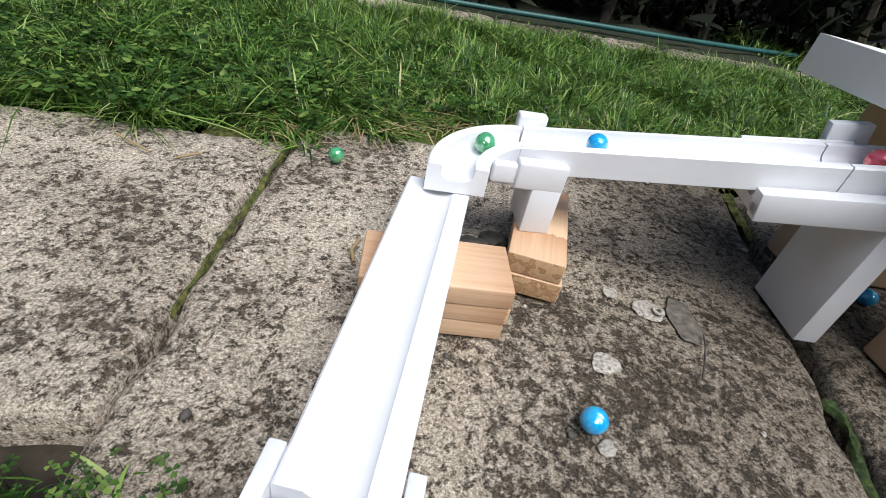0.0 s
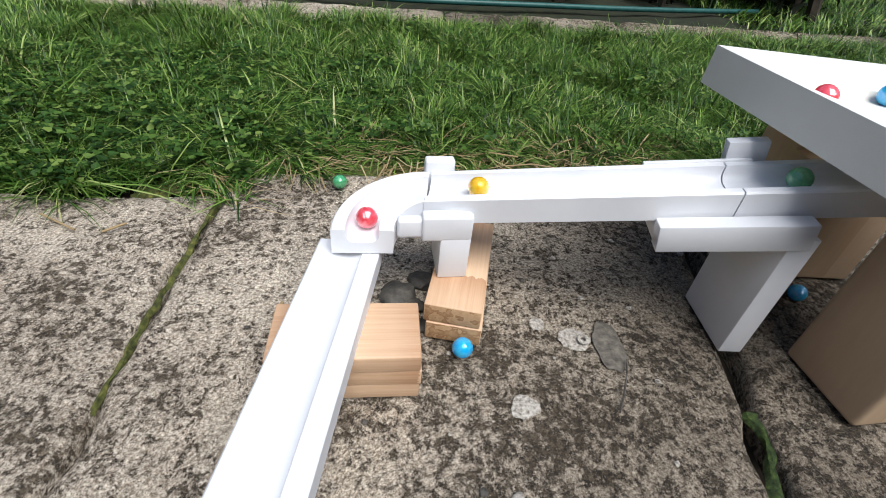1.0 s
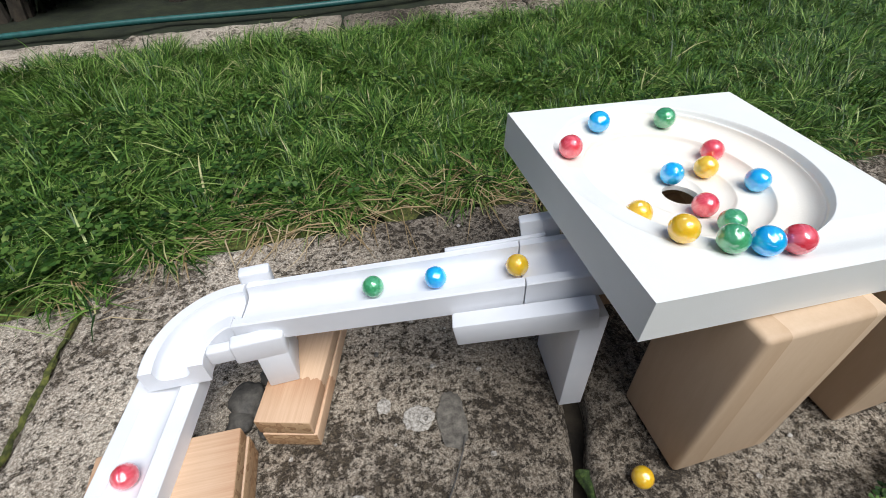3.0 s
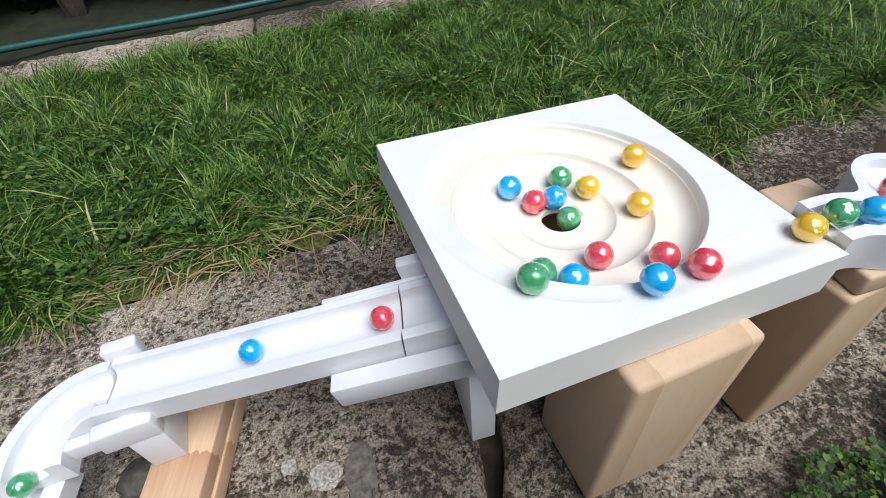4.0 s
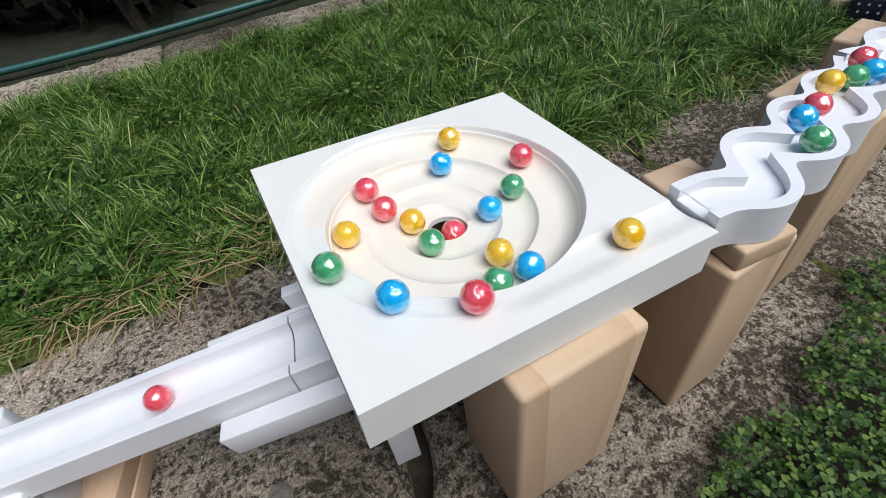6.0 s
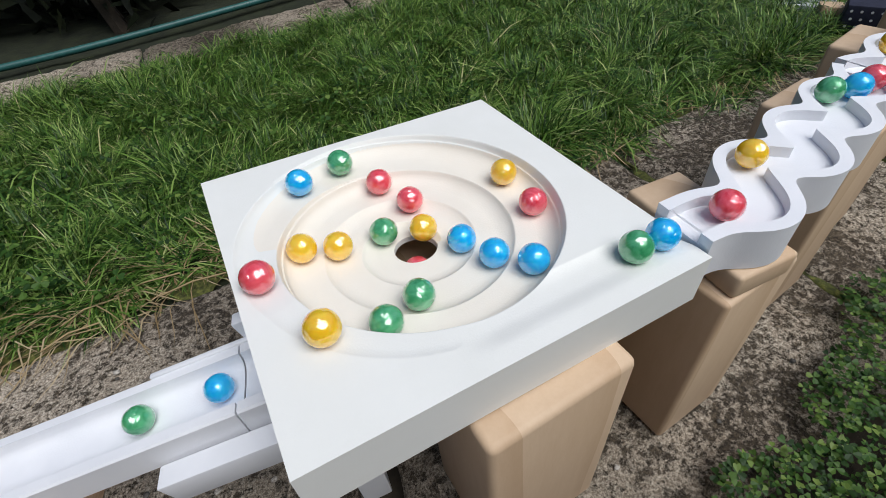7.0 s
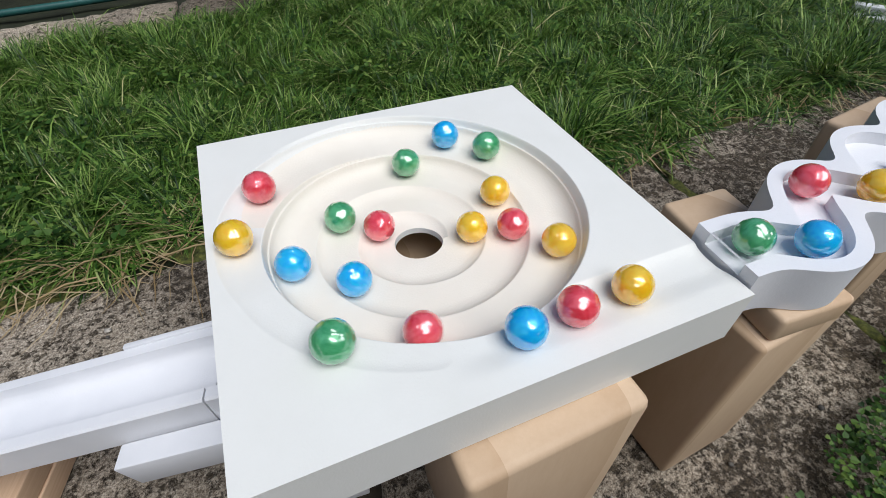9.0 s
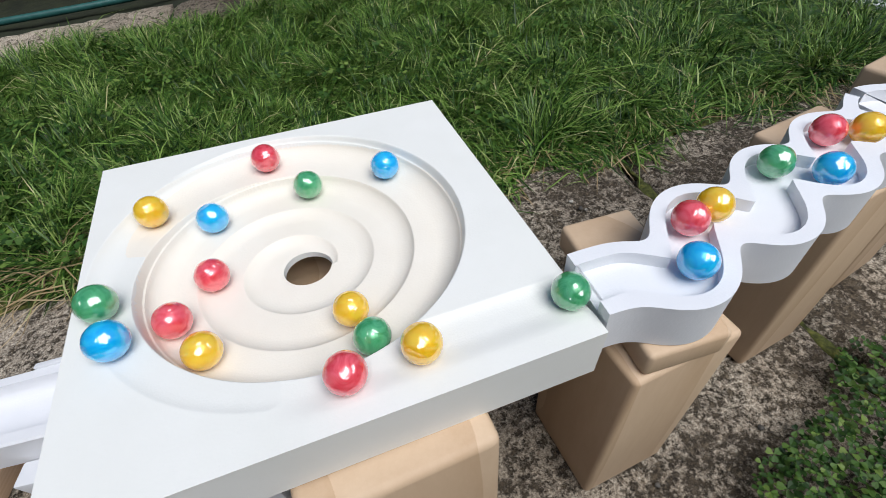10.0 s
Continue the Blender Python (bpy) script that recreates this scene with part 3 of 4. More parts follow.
def straight(x0, x1, n=12):
    return [(x, -0.03 - 0.252 * x, rail_top(x)) for x in np.linspace(x0, x1, n)]


RAIL = channel(0.0222, 0.0155, 0.0115, 0.021)
tagged(finish("track_straight", sweep(straight(-0.1215, -0.3258), RAIL), FOAM), "straight white foam track with a round groove", "track", "lower track")
tagged(finish("track_end", sweep(straight(-0.012, -0.1205), RAIL), FOAM), "short white foam track running under the board", "track", "lower track")
bend = []
for a in np.linspace(0.012, 1.815, 26):
    p = BEND + LEFT * BEND_R + (-LEFT * math.cos(a) + FWD * math.sin(a)) * BEND_R
    bend.append((p.x, p.y, rail_top(-0.3266) - 0.1925 * BEND_R * a))
bend_bm = sweep(bend, channel(0.0222, 0.0120, 0.0115, 0.021))
tagged(finish("track_curve", bend_bm, FOAM), "curved white foam track with a notched outlet", "track", "lower track")


def bracket(name, x, y, yaw, length, low, near_top, far_top, stem, label):
    """A foam cradle under the track: a bed, a near cheek stepped at its end, a far cheek, and a leg standing below."""
    thing = tagged(empty_thing(name, pose(x, y, 0, 0, 0, yaw)), label, "support", "track supports")
    bed = rail_top(x) - 0.0225
    part("bed", block(length, 0.058, bed - low, 0.0016, (0, 0, low)), FOAM, thing)
    main, step = length * 0.70, length * 0.30
    near = joined(block(main, 0.0115, near_top - low, 0.0022, (length / 2 - main / 2, -0.0282, low), 3), block(step + 0.003, 0.0085, near_top - low - 0.006, 0.0022, (-length / 2 + step / 2, -0.0270, low + 0.002), 3))
    part("cheek", near, FOAM, thing)
    far_len, far_at = stem[6]
    part("cheek", block(far_len, 0.0105, far_top - low, 0.0022, (far_at, 0.0282, low), 3), FOAM, thing)
    sx, sy, dx, dy, z0, z1, _ = stem
    part("leg", block(sx, sy, z1 - z0, 0.0016, (dx, dy, z0)), FOAM, thing)
    return thing


bracket("track_bracket", -0.323, 0.0490, 1.0, 0.054, 0.0725, 0.0942, 0.1085, (0.0235, 0.040, 0.0150, -0.0138, 0.0362, 0.0755, (0.024, 0.009)), "white foam T-shaped bracket standing on stacked wood")
clip = tagged(empty_thing("track_bracket", pose(-0.106, -0.0045, 0.0115, 0, -10.5, math.degrees(math.atan(-0.252)))), "white foam bracket with a tall flat leg on the concrete", "support", "track supports")
part("cheek", block(0.098, 0.013, 0.021, 0.0012, (0.003, -0.0292, 0.0900)), FOAM, clip)
part("cheek", block(0.075, 0.0035, 0.034, 0.0008, (-0.010, 0.0243, 0.0950)), FOAM, clip)
part("cheek", block(0.028, 0.009, 0.046, 0.0012, (0.024, 0.0306, 0.0950)), FOAM, clip)
part("bed", block(0.098, 0.068, 0.010, 0.0012, (0.003, -0.0015, 0.0925)), FOAM, clip)
post = tagged(empty_thing("track_post", pose(-0.079, -0.011, 0.0, 0, 0, -6)), "tall flat white foam post standing on concrete", "support", "track supports")
part("leg", block(0.0195, 0.064, 0.1155, 0.0012), FOAM, post)

# ---- ramp towards the near side ----
R0, R1 = Vector((-0.4338, -0.20, 0)), Vector((-0.3850, 0.0285, 0))


def ramp_top(y):
    return 0.0615 + 0.03 * (y + 0.04)


ramp_pts = [(p.x, p.y, ramp_top(p.y)) for p in (R0.lerp(R1, f) for f in np.linspace(0, 1, 16))]
RAMP = [(-0.0235, -0.0165), (0.0235, -0.0165), (0.0235, -0.0012), (0.0223, 0)] + [(0.0115 * math.cos(math.pi * i / 16), -0.0052 * math.sin(math.pi * i / 16) ** 1.6) for i in range(17)] + [(-0.0223, 0), (-0.0235, -0.0012)]
tagged(finish("ramp", sweep(ramp_pts, RAMP), FOAM), "long white foam ramp with a shallow groove on stacked wood", "track", "lower track")
LOW0 = Vector((-0.5520, -0.755, 0))
low_pts = [(p.x, p.y, ramp_top(p.y) - 0.002) for p in (LOW0.lerp(Vector((-0.4347, -0.2045, 0)), f) for f in np.linspace(0, 1, 12))]
tagged(finish("ramp_lower", sweep(low_pts, RAMP), FOAM), "white foam ramp continuing towards the near side", "track", "lower track")
sleeve_dir = (R1 - R0).normalized()
yaw = math.degrees(math.atan2(sleeve_dir.y, sleeve_dir.x)) - 90
sleeve = tagged(empty_thing("ramp_sleeve", pose(-0.4365, -0.2135, 0, 0, 0, yaw)), "white foam sleeve joining two ramps", "support", "track supports")
part("cheek", block(0.0075, 0.06, 0.030, 0.001, (-0.0278, 0.0, 0.0275)), FOAM, sleeve)
part("cheek", block(0.0075, 0.06, 0.030, 0.001, (0.0278, 0.0, 0.0275)), FOAM, sleeve)
part("bed", block(0.044, 0.06, 0.0115, 0.001, (0, 0, 0.0275)), FOAM, sleeve)
part("leg", block(0.03, 0.03, 0.0265, 0.001, (0, -0.01, 0.0015)), FOAM, sleeve)


# ---- wooden blocks ----
def plank(m, sx, sy, sz, label, group, material=None, bevel=0.0012):
    ob = finish("wood_block", block(sx, sy, sz, bevel, segments=3), material or PINE)
    if material is None:
        ob.data.materials.append(PINE_END)
        for f in ob.data.polygons:
            f.material_index = 1 if abs(f.normal.x) > 0.8 else 0
    ob.matrix_world = m
    return tagged(ob, label, "wood block", group)


for i, (dx, dy, a, z) in enumerate(((0.0, 0.001, -2.0, 0.0), (0.0012, 0.0005, -2.6, 0.0150), (0.0, -0.0006, -1.8, 0.0300))):
    plank(pose(-0.387 + dx, -0.0415 + dy, z + 0.0005, 0, 0, a), 0.098, 0.049, 0.0147, "planed pine offcut in a stack under the ramp", "pine stack under the ramp")
for i, (dx, dy, a) in enumerate(((0.0012, -0.001, -15.6), (0.0, 0.0, -16.5))):
    plank(pose(-0.2945 + dx, 0.0375 + dy, 0.0005 + 0.0180 * i, 0, 0, a + 90), 0.116, 0.0435, 0.0177, "planed pine offcut in a stack under the bracket", "pine stack under the bracket")

plank(pose(0.0075, -0.0795, 0.0, 0, 0, 1.0), 0.082, 0.068, 0.1640, "upright beech block carrying the spiral board", "beech uprights", BEECH, 0.004)
plank(pose(0.038, 0.066, 0.0, 0, 0, -6.0), 0.130, 0.046, 0.1600, "upright beech block under the far side of the board", "beech uprights", BEECH, 0.003)
plank(pose(0.1425, -0.0780, 0.0, 0, 0, 3.0), 0.062, 0.064, 0.1550, "upright beech block under the wavy track", "beech uprights", BEECH, 0.003)
plank(pose(0.1415, -0.069, 0.1552, 0, 0, -5.0), 0.040, 0.084, 0.0160, "flat beech block lying on an upright", "beech uprights", BEECH, 0.0025)
plank(pose(0.300, -0.040, 0.0, 0, 0, 6.0), 0.060, 0.070, 0.1752, "upright beech block under the second wavy track", "beech uprights", BEECH, 0.003)
plank(pose(0.420, -0.012, 0.0, 0, 0, 10.0), 0.060, 0.070, 0.1776, "upright beech block under the far wavy track", "beech uprights", BEECH, 0.003)
plank(pose(0.60, 0.03, 0.0, 0, 0, 10.0), 0.060, 0.070, 0.1812, "upright beech block under the far wavy track", "beech uprights", BEECH, 0.003)
plank(pose(0.80, 0.075, 0.0, 0, 0, 10.0), 0.060, 0.070, 0.1852, "upright beech block under the far wavy track", "beech uprights", BEECH, 0.003)

# ---- wavy track ----
# its turns, from side to side, then the same swing on and on
wave_turns = [(0.141, -0.0935), (0.168, -0.0640), (0.195, -0.0835), (0.219, -0.0560), (0.242, -0.0725), (0.264, -0.0475)]
for k in range(38):
    x, y = wave_turns[-1]
    wave_turns.append((x + 0.0225, y + (-0.0120 if k % 2 == 0 else 0.0185)))
WAVE_SIDE = Vector((-0.165, 0.986))


def swing(keys, n=16):
    """Even half waves from turn to turn."""
    out = [Vector((0.100 + 0.002 * i, -0.080 - 0.0001 * i)) for i in range(8)]
    first = Vector((0.116, -0.0812))
    for a, b in zip([first] + [Vector(k) for k in keys], [Vector(k) for k in keys]):
        for i in range(n):
            u = i / n
            f = 0.5 - 0.5 * math.cos(math.pi * u)
            along, across = (b - a) - WAVE_SIDE * (b - a).dot(WAVE_SIDE), WAVE_SIDE * (b - a).dot(WAVE_SIDE)
            out.append(a + along * u + across * f)
    return out


WAVE = swing(wave_turns)


def wave_z(x):
    return 0.1985 + 0.02 * (x - 0.1)


def offset_loop(pts, d, rounds=0):
    """Outline of all that lies within d of a line: both offsets, less what comes nearer than d to the line; rounds fill its sharp notches."""
    arr = np.array([(q.x, q.y) for q in pts])
    way = np.gradient(arr, axis=0)
    way /= np.linalg.norm(way, axis=1)[:, None]
    left = np.stack([-way[:, 1], way[:, 0]], 1)

    def clean(side):
        far = np.linalg.norm(side[:, None] - arr[None], axis=2).min(1)
        side = side[far > d * 0.985]
        run = np.r_[0, np.cumsum(np.linalg.norm(np.diff(side, axis=0), axis=1))]
        even = np.linspace(0, run[-1], int(run[-1] / 0.0012) + 2)
        side = np.stack([np.interp(even, run, side[:, 0]), np.interp(even, run, side[:, 1])], 1)
        for _ in range(rounds):
            side[1:-1] = 0.5 * side[1:-1] + 0.25 * (side[:-2] + side[2:])
        return side

    one, two = clean(arr + left * d), clean(arr - left * d)[::-1]
    return [tuple(q) for q in one] + [tuple(q) for q in two], len(one)


def wavy(i0, i1, label):
    """A stretch of wavy foam channel: scalloped walls, a groove a little wider than a marble, open ends."""
    line = WAVE[i0:i1 + 1]
    top, floor, low = -0.0018, -0.0084, -0.027
    groove, g_cut = offset_loop(line, 0.0098)
    outer, o_cut = offset_loop(line, 0.0168, 40)
    bm = bmesh.new()
    def ring(loop, h):
        vs = [bm.verts.new((x, y, wave_z(x) + h)) for x, y in loop]
        return vs, [bm.edges.new((vs[i], vs[(i + 1) % len(vs)])) for i in range(len(vs))]
    o, oe = ring(outer, top)
    g, ge = ring(groove, top)
    bmesh.ops.triangle_fill(bm, edges=oe + ge, use_beauty=True)
    f, fe = ring(groove, floor)
    bmesh.ops.triangle_fill(bm, edges=fe, use_beauty=True)
    mid = [bm.verts.new((v.co.x, v.co.y, v.co.z - 0.003)) for v in g]
    b, be = ring(outer, low)
    bmesh.ops.triangle_fill(bm, edges=be, use_beauty=True)
    for u, w in ((o, b),):
        for i in range(len(u)):
            k = (i + 1) % len(u)
            if k in (0, o_cut):
                continue
            bm.faces.new((u[i], w[i], w[k], u[k]))
    for u, w in ((g, mid), (mid, f)):
        for i in range(len(u)):
            k = (i + 1) % len(u)
            if k in (0, g_cut):
                continue
            bm.faces.new((u[k], w[k], w[i], u[i]))
    for a, c, d, e in ((0, -1, 0, -1), (o_cut - 1, o_cut, g_cut - 1, g_cut)):
        bm.faces.new((o[a], g[d], mid[d], f[d], f[e], mid[e], g[e], o[c], b[c], b[a]))
    bmesh.ops.recalc_face_normals(bm, faces=bm.faces[:])
    return tagged(finish("wavy_track", bm, FOAM, None, True, 50), label, "track", "wavy tracks")


wavy(1, 135, "wavy white foam track with scalloped walls on beech blocks")
wavy(136, 264, "wavy white foam track rising further along the path")
wavy(265, 440, "wavy white foam track further along the path")
wavy(441, len(WAVE) - 1, "wavy white foam track at the far end of the path")

# ---- small things on the ground ----
def pebble(x, y, r, flat, material, label, name="stone", z=0.0, turn=0, long=1.0):
    bm = bmesh.new()
    bmesh.ops.create_icosphere(bm, subdivisions=3, radius=r)
    for v in bm.verts:
        v.co *= 1 + 0.42 * noise.noise(v.co * (0.9 / r) + Vector((x * 50, y * 50, 0))) + 0.22 * noise.noise(v.co * (2.6 / r) + Vector((y * 90, 0, x * 70)))
        v.co.x *= long
        v.co.z *= flat
    ob = finish(name, bm, material)
    ob.matrix_world = pose(x, y, z, 0, 0, turn)
    return tagged(ob, label, "stone")


pebble(-0.266, -0.080, 0.0095, 0.10, PALE_STONE, "flat pale stone chip on the concrete")
pebble(-0.209, -0.022, 0.0110, 0.12, PALE_STONE, "pale flaking stone chip on the concrete")
pebble(-0.236, -0.004, 0.0065, 0.14, PALE_STONE, "pale flaking stone chip on the concrete")
pebble(-0.182, -0.029, 0.0110, 0.035, SLATE, "long dark smooth stone set in the concrete", turn=86, long=2.2)
pebble(-0.286, -0.142, 0.0055, 0.3, PALE_STONE, "flat pale stone chip on the concrete")
for i, (x, y, r) in enumerate(((-0.347, 0.032, 0.016), (-0.326, 0.052, 0.013), (-0.352, 0.012, 0.011), (-0.335, 0.02, 0.009), (-0.33, -0.002, 0.008))):
    pebble(x, y, r, 0.55, DARK_STONE, "dark rounded stone in a broken hollow")
for i in range(46):
    a = np.random.default_rng(900 + i)
    x, y = a.uniform(-0.52, 0.3), a.uniform(-0.15, 0.22)
    pebble(x, y, a.uniform(0.0012, 0.0030), 0.55, PALE_STONE if i % 3 else DARK_STONE, "small loose grit pebble on the concrete")

washer_bm = bmesh.new()
for r0, r1, z in ((0.0022, 0.0048, 0.0012),):
    n = 24
    rings = [[washer_bm.verts.new((r * math.cos(2 * math.pi * i / n), r * math.sin(2 * math.pi * i / n), h)) for i in range(n)] for r, h in ((r0, 0), (r0, z), (r1, z), (r1, 0))]
    for a, b in ((0, 1), (1, 2), (2, 3), (3, 0)):
        for i in range(n):
            washer_bm.faces.new((rings[a][i], rings[a][(i + 1) % n], rings[b][(i + 1) % n], rings[b][i]))
washer = finish("washer", washer_bm, PALE_STONE)
washer.matrix_world = pose(-0.203, -0.026, 0.0028)
tagged(washer, "small pale washer lying on the stone chip", "washer")


def twig(name, pts, r, material, label):
    c = bpy.data.curves.new(name, "CURVE")
    c.dimensions, c.bevel_depth = "3D", r
    s = c.splines.new("POLY")
    s.points.add(len(pts) - 1)
    for q, p in zip(s.points, pts):
        q.co = (*p, 1)
    c.materials.append(material)
    return tagged(new(name, c), label, "twig")


twig("twig", [(-0.175, -0.047, 0.003), (-0.181, -0.060, 0.004), (-0.190, -0.076, 0.003), (-0.200, -0.091, 0.003)], 0.0007, DARK_STONE, "thin dark twig on the concrete")
twig("straw", [(-0.443, 0.0, 0.002), (-0.446, 0.012, 0.004), (-0.441, 0.024, 0.006)], 0.0016, STRAW, "short piece of pale straw beside the wood stack")
twig("straw", [(-0.60, 0.14, 0.002), (-0.615, 0.125, 0.003)], 0.0012, STRAW, "short piece of pale straw on the concrete")
twig("straw", [(-0.64, 0.13, 0.002), (-0.68, 0.155, 0.003)], 0.001, STRAW, "short piece of pale straw on the concrete")
for i in range(6):
    a = np.random.default_rng(70 + i)
    x, y, t = a.uniform(-0.40, 0.0), a.uniform(0.235, 0.30), a.uniform(-0.6, 0.6)
    l = a.uniform(0.012, 0.035)
    twig("straw", [(x, y, 0.004), (x + l * math.cos(t), y + l * math.sin(t) * 0.5, 0.01), (x + 2 * l * math.cos(t), y + l * math.sin(t) * 0.8, 0.006)], 0.0009, STRAW, "dry grass stalk lying along the lawn edge")

# added without support, set low so that the hole shows a dark brown floor
plank(pose(0.000, 0.030, 0.1180, 0, 0, -6.0), 0.062, 0.064, 0.0170, "small beech block wedged below the board's hole", "beech uprights", BEECH, 0.0015)

# boards, an offcut and a dotted dark box far along the lawn edge
plank(pose(0.940, 0.345, 0.0, 0, 0, -57), 0.13, 0.030, 0.012, "white-painted board lying on the grass edge", "far boards", FOAM)
plank(pose(0.972, 0.318, 0.0, 0, 0, -52), 0.12, 0.026, 0.010, "white-painted board lying beside another board", "far boards", FOAM)
plank(pose(0.962, 0.335, 0.0125, 0, 0, -60), 0.09, 0.018, 0.010, "white-painted strip lying across two boards", "far boards", FOAM)
plank(pose(0.938, 0.278, 0.0, 0, 0, -50), 0.036, 0.030, 0.024, "short beech offcut in front of white boards", "far boards", BEECH)


def dotted_box(m):
    thing = tagged(empty_thing("storage_box", m), "low dark navy box with white dots on the lawn edge", "box")
    body = part("body", block(0.10, 0.055, 0.042, 0.003), NAVY, thing)
    for i in range(7):
        for j in range(3):
            for side, turn in ((-1, 90), (1, -90)):
                bm = bmesh.new()
                bmesh.ops.create_circle(bm, cap_ends=True, segments=10, radius=0.0022, matrix=pose(-0.042 + 0.014 * i + 0.003 * (j % 2), side * 0.0278, 0.009 + 0.012 * j, turn, 0, 0))
                part("dot", bm, FOAM, body)


dotted_box(pose(0.945, 0.205, 0.0, 0, 0, -62))


# ---- marbles ----
def marble_mesh(colour):
    bm = bmesh.new()
    bmesh.ops.create_uvsphere(bm, u_segments=32, v_segments=20, radius=BALL)
    me = bpy.data.meshes.new("marble")
    bm.to_mesh(me)
    bm.free()
    me.polygons.foreach_set("use_smooth", [True] * len(me.polygons))
    me.materials.append(MARBLE[colour])
    return me


MARBLE_MESH = {c: marble_mesh(c) for c in MARBLE}
MARBLE_LABEL = {
    "red": "glossy pearly red glass marble", "blue": "glossy pearly sky-blue glass marble",
    "green": "glossy pearly dark green glass marble", "yellow": "glossy pearly amber-yellow glass marble"}


def rolling_line():
    """The way of every marble: up the ramp, round the bend, along the track, up the hole, out along the spiral, into the wavy track."""
    pts = []
    a, b = Vector((-0.5513, -0.75)), Vector((-0.3885, 0.012))
    for i in range(60):
        p = a.lerp(b, i / 59)
        pts.append((p.x, p.y, ramp_top(p.y) + 0.0031))
    for ang in np.linspace(1.815, 0, 14):
        p = BEND + LEFT * BEND_R + (-LEFT * math.cos(ang) + FWD * math.sin(ang)) * BEND_R
        pts.append((p.x, p.y, rail_top(-0.3266) - 0.1925 * BEND_R * ang - 0.0034))
    for x in np.linspace(-0.318, -0.03, 40):
        pts.append((x, -0.03 - 0.252 * x, rail_top(x) - 0.0034))
    pts += [(-0.016, -0.012, 0.160), (-0.008, -0.002, 0.162)]
    inner = spiral_point(3.72)
    pts.append((inner.x, inner.y, inner.z - 0.004))
    pts += [tuple(spiral_point(u)) for u in np.linspace(3.72, 0, 500)]
    ex, ey, _ = pts[-1]
    for x in np.linspace(ex + 0.006, 0.1, 16):
        y = ey + (-0.080 - ey) * min(1, (x - ex) / 0.05)
        pts.append((x, y, BOARD_TOP + SLOPE_X * x + SLOPE_Y * y + 0.0051))
    pts += [(p.x, p.y, wave_z(p.x)) for p in WAVE[1:]]
    pts = np.array(pts)
    return pts, np.r_[0, np.cumsum(np.linalg.norm(np.diff(pts, axis=0), axis=1))]


LINE, LENGTH = rolling_line()


def marble(colour, where):
    ob = new("marble", MARBLE_MESH[colour])
    ob.location = where
    return tagged(ob, MARBLE_LABEL[colour] + where_label(where), "marble", "marbles in the run")


def where_label(p):
    if p[2] < 0.02:
        return " on the concrete"
    if p[0] > 0.105:
        return " in the wavy track"
    return " on the carved board" if p[2] > 0.162 else " on the white track"


def on_line(mm):
    return Vector([float(np.interp(mm / 1000, LENGTH, LINE[:, k])) for k in range(3)])


def roll(colour, mm, before=()):
    """A marble that runs along the line; mm: how far it has come, every fifth of a second. before: rows of t, x, y, z off the line."""
    times = np.arange(0, 10.001, 0.1)
    far = np.array(mm, float)
    k = np.arange(len(far)) * 0.2
    way = np.interp(times, k, far)
    soft = np.convolve(np.pad(way, 1, mode="edge"), [0.25, 0.5, 0.25], "valid")
    rows = []
    spin = 0.0
    for t, d in zip(times, soft):
        if before and t < before[-1][0]:
            b = np.array(before)
            p = Vector([float(np.interp(t, b[:, 0], b[:, i])) for i in (1, 2, 3)])
            d = t * 200
        else:
            p = on_line(d)
        rows.append((round(float(t), 2), pose(p.x, p.y, p.z, (d * 0.9) % 360, 0, (d * 0.35) % 360)))
    ob = marble(colour, rows[0][1].translation)
    walk(ob, rows)


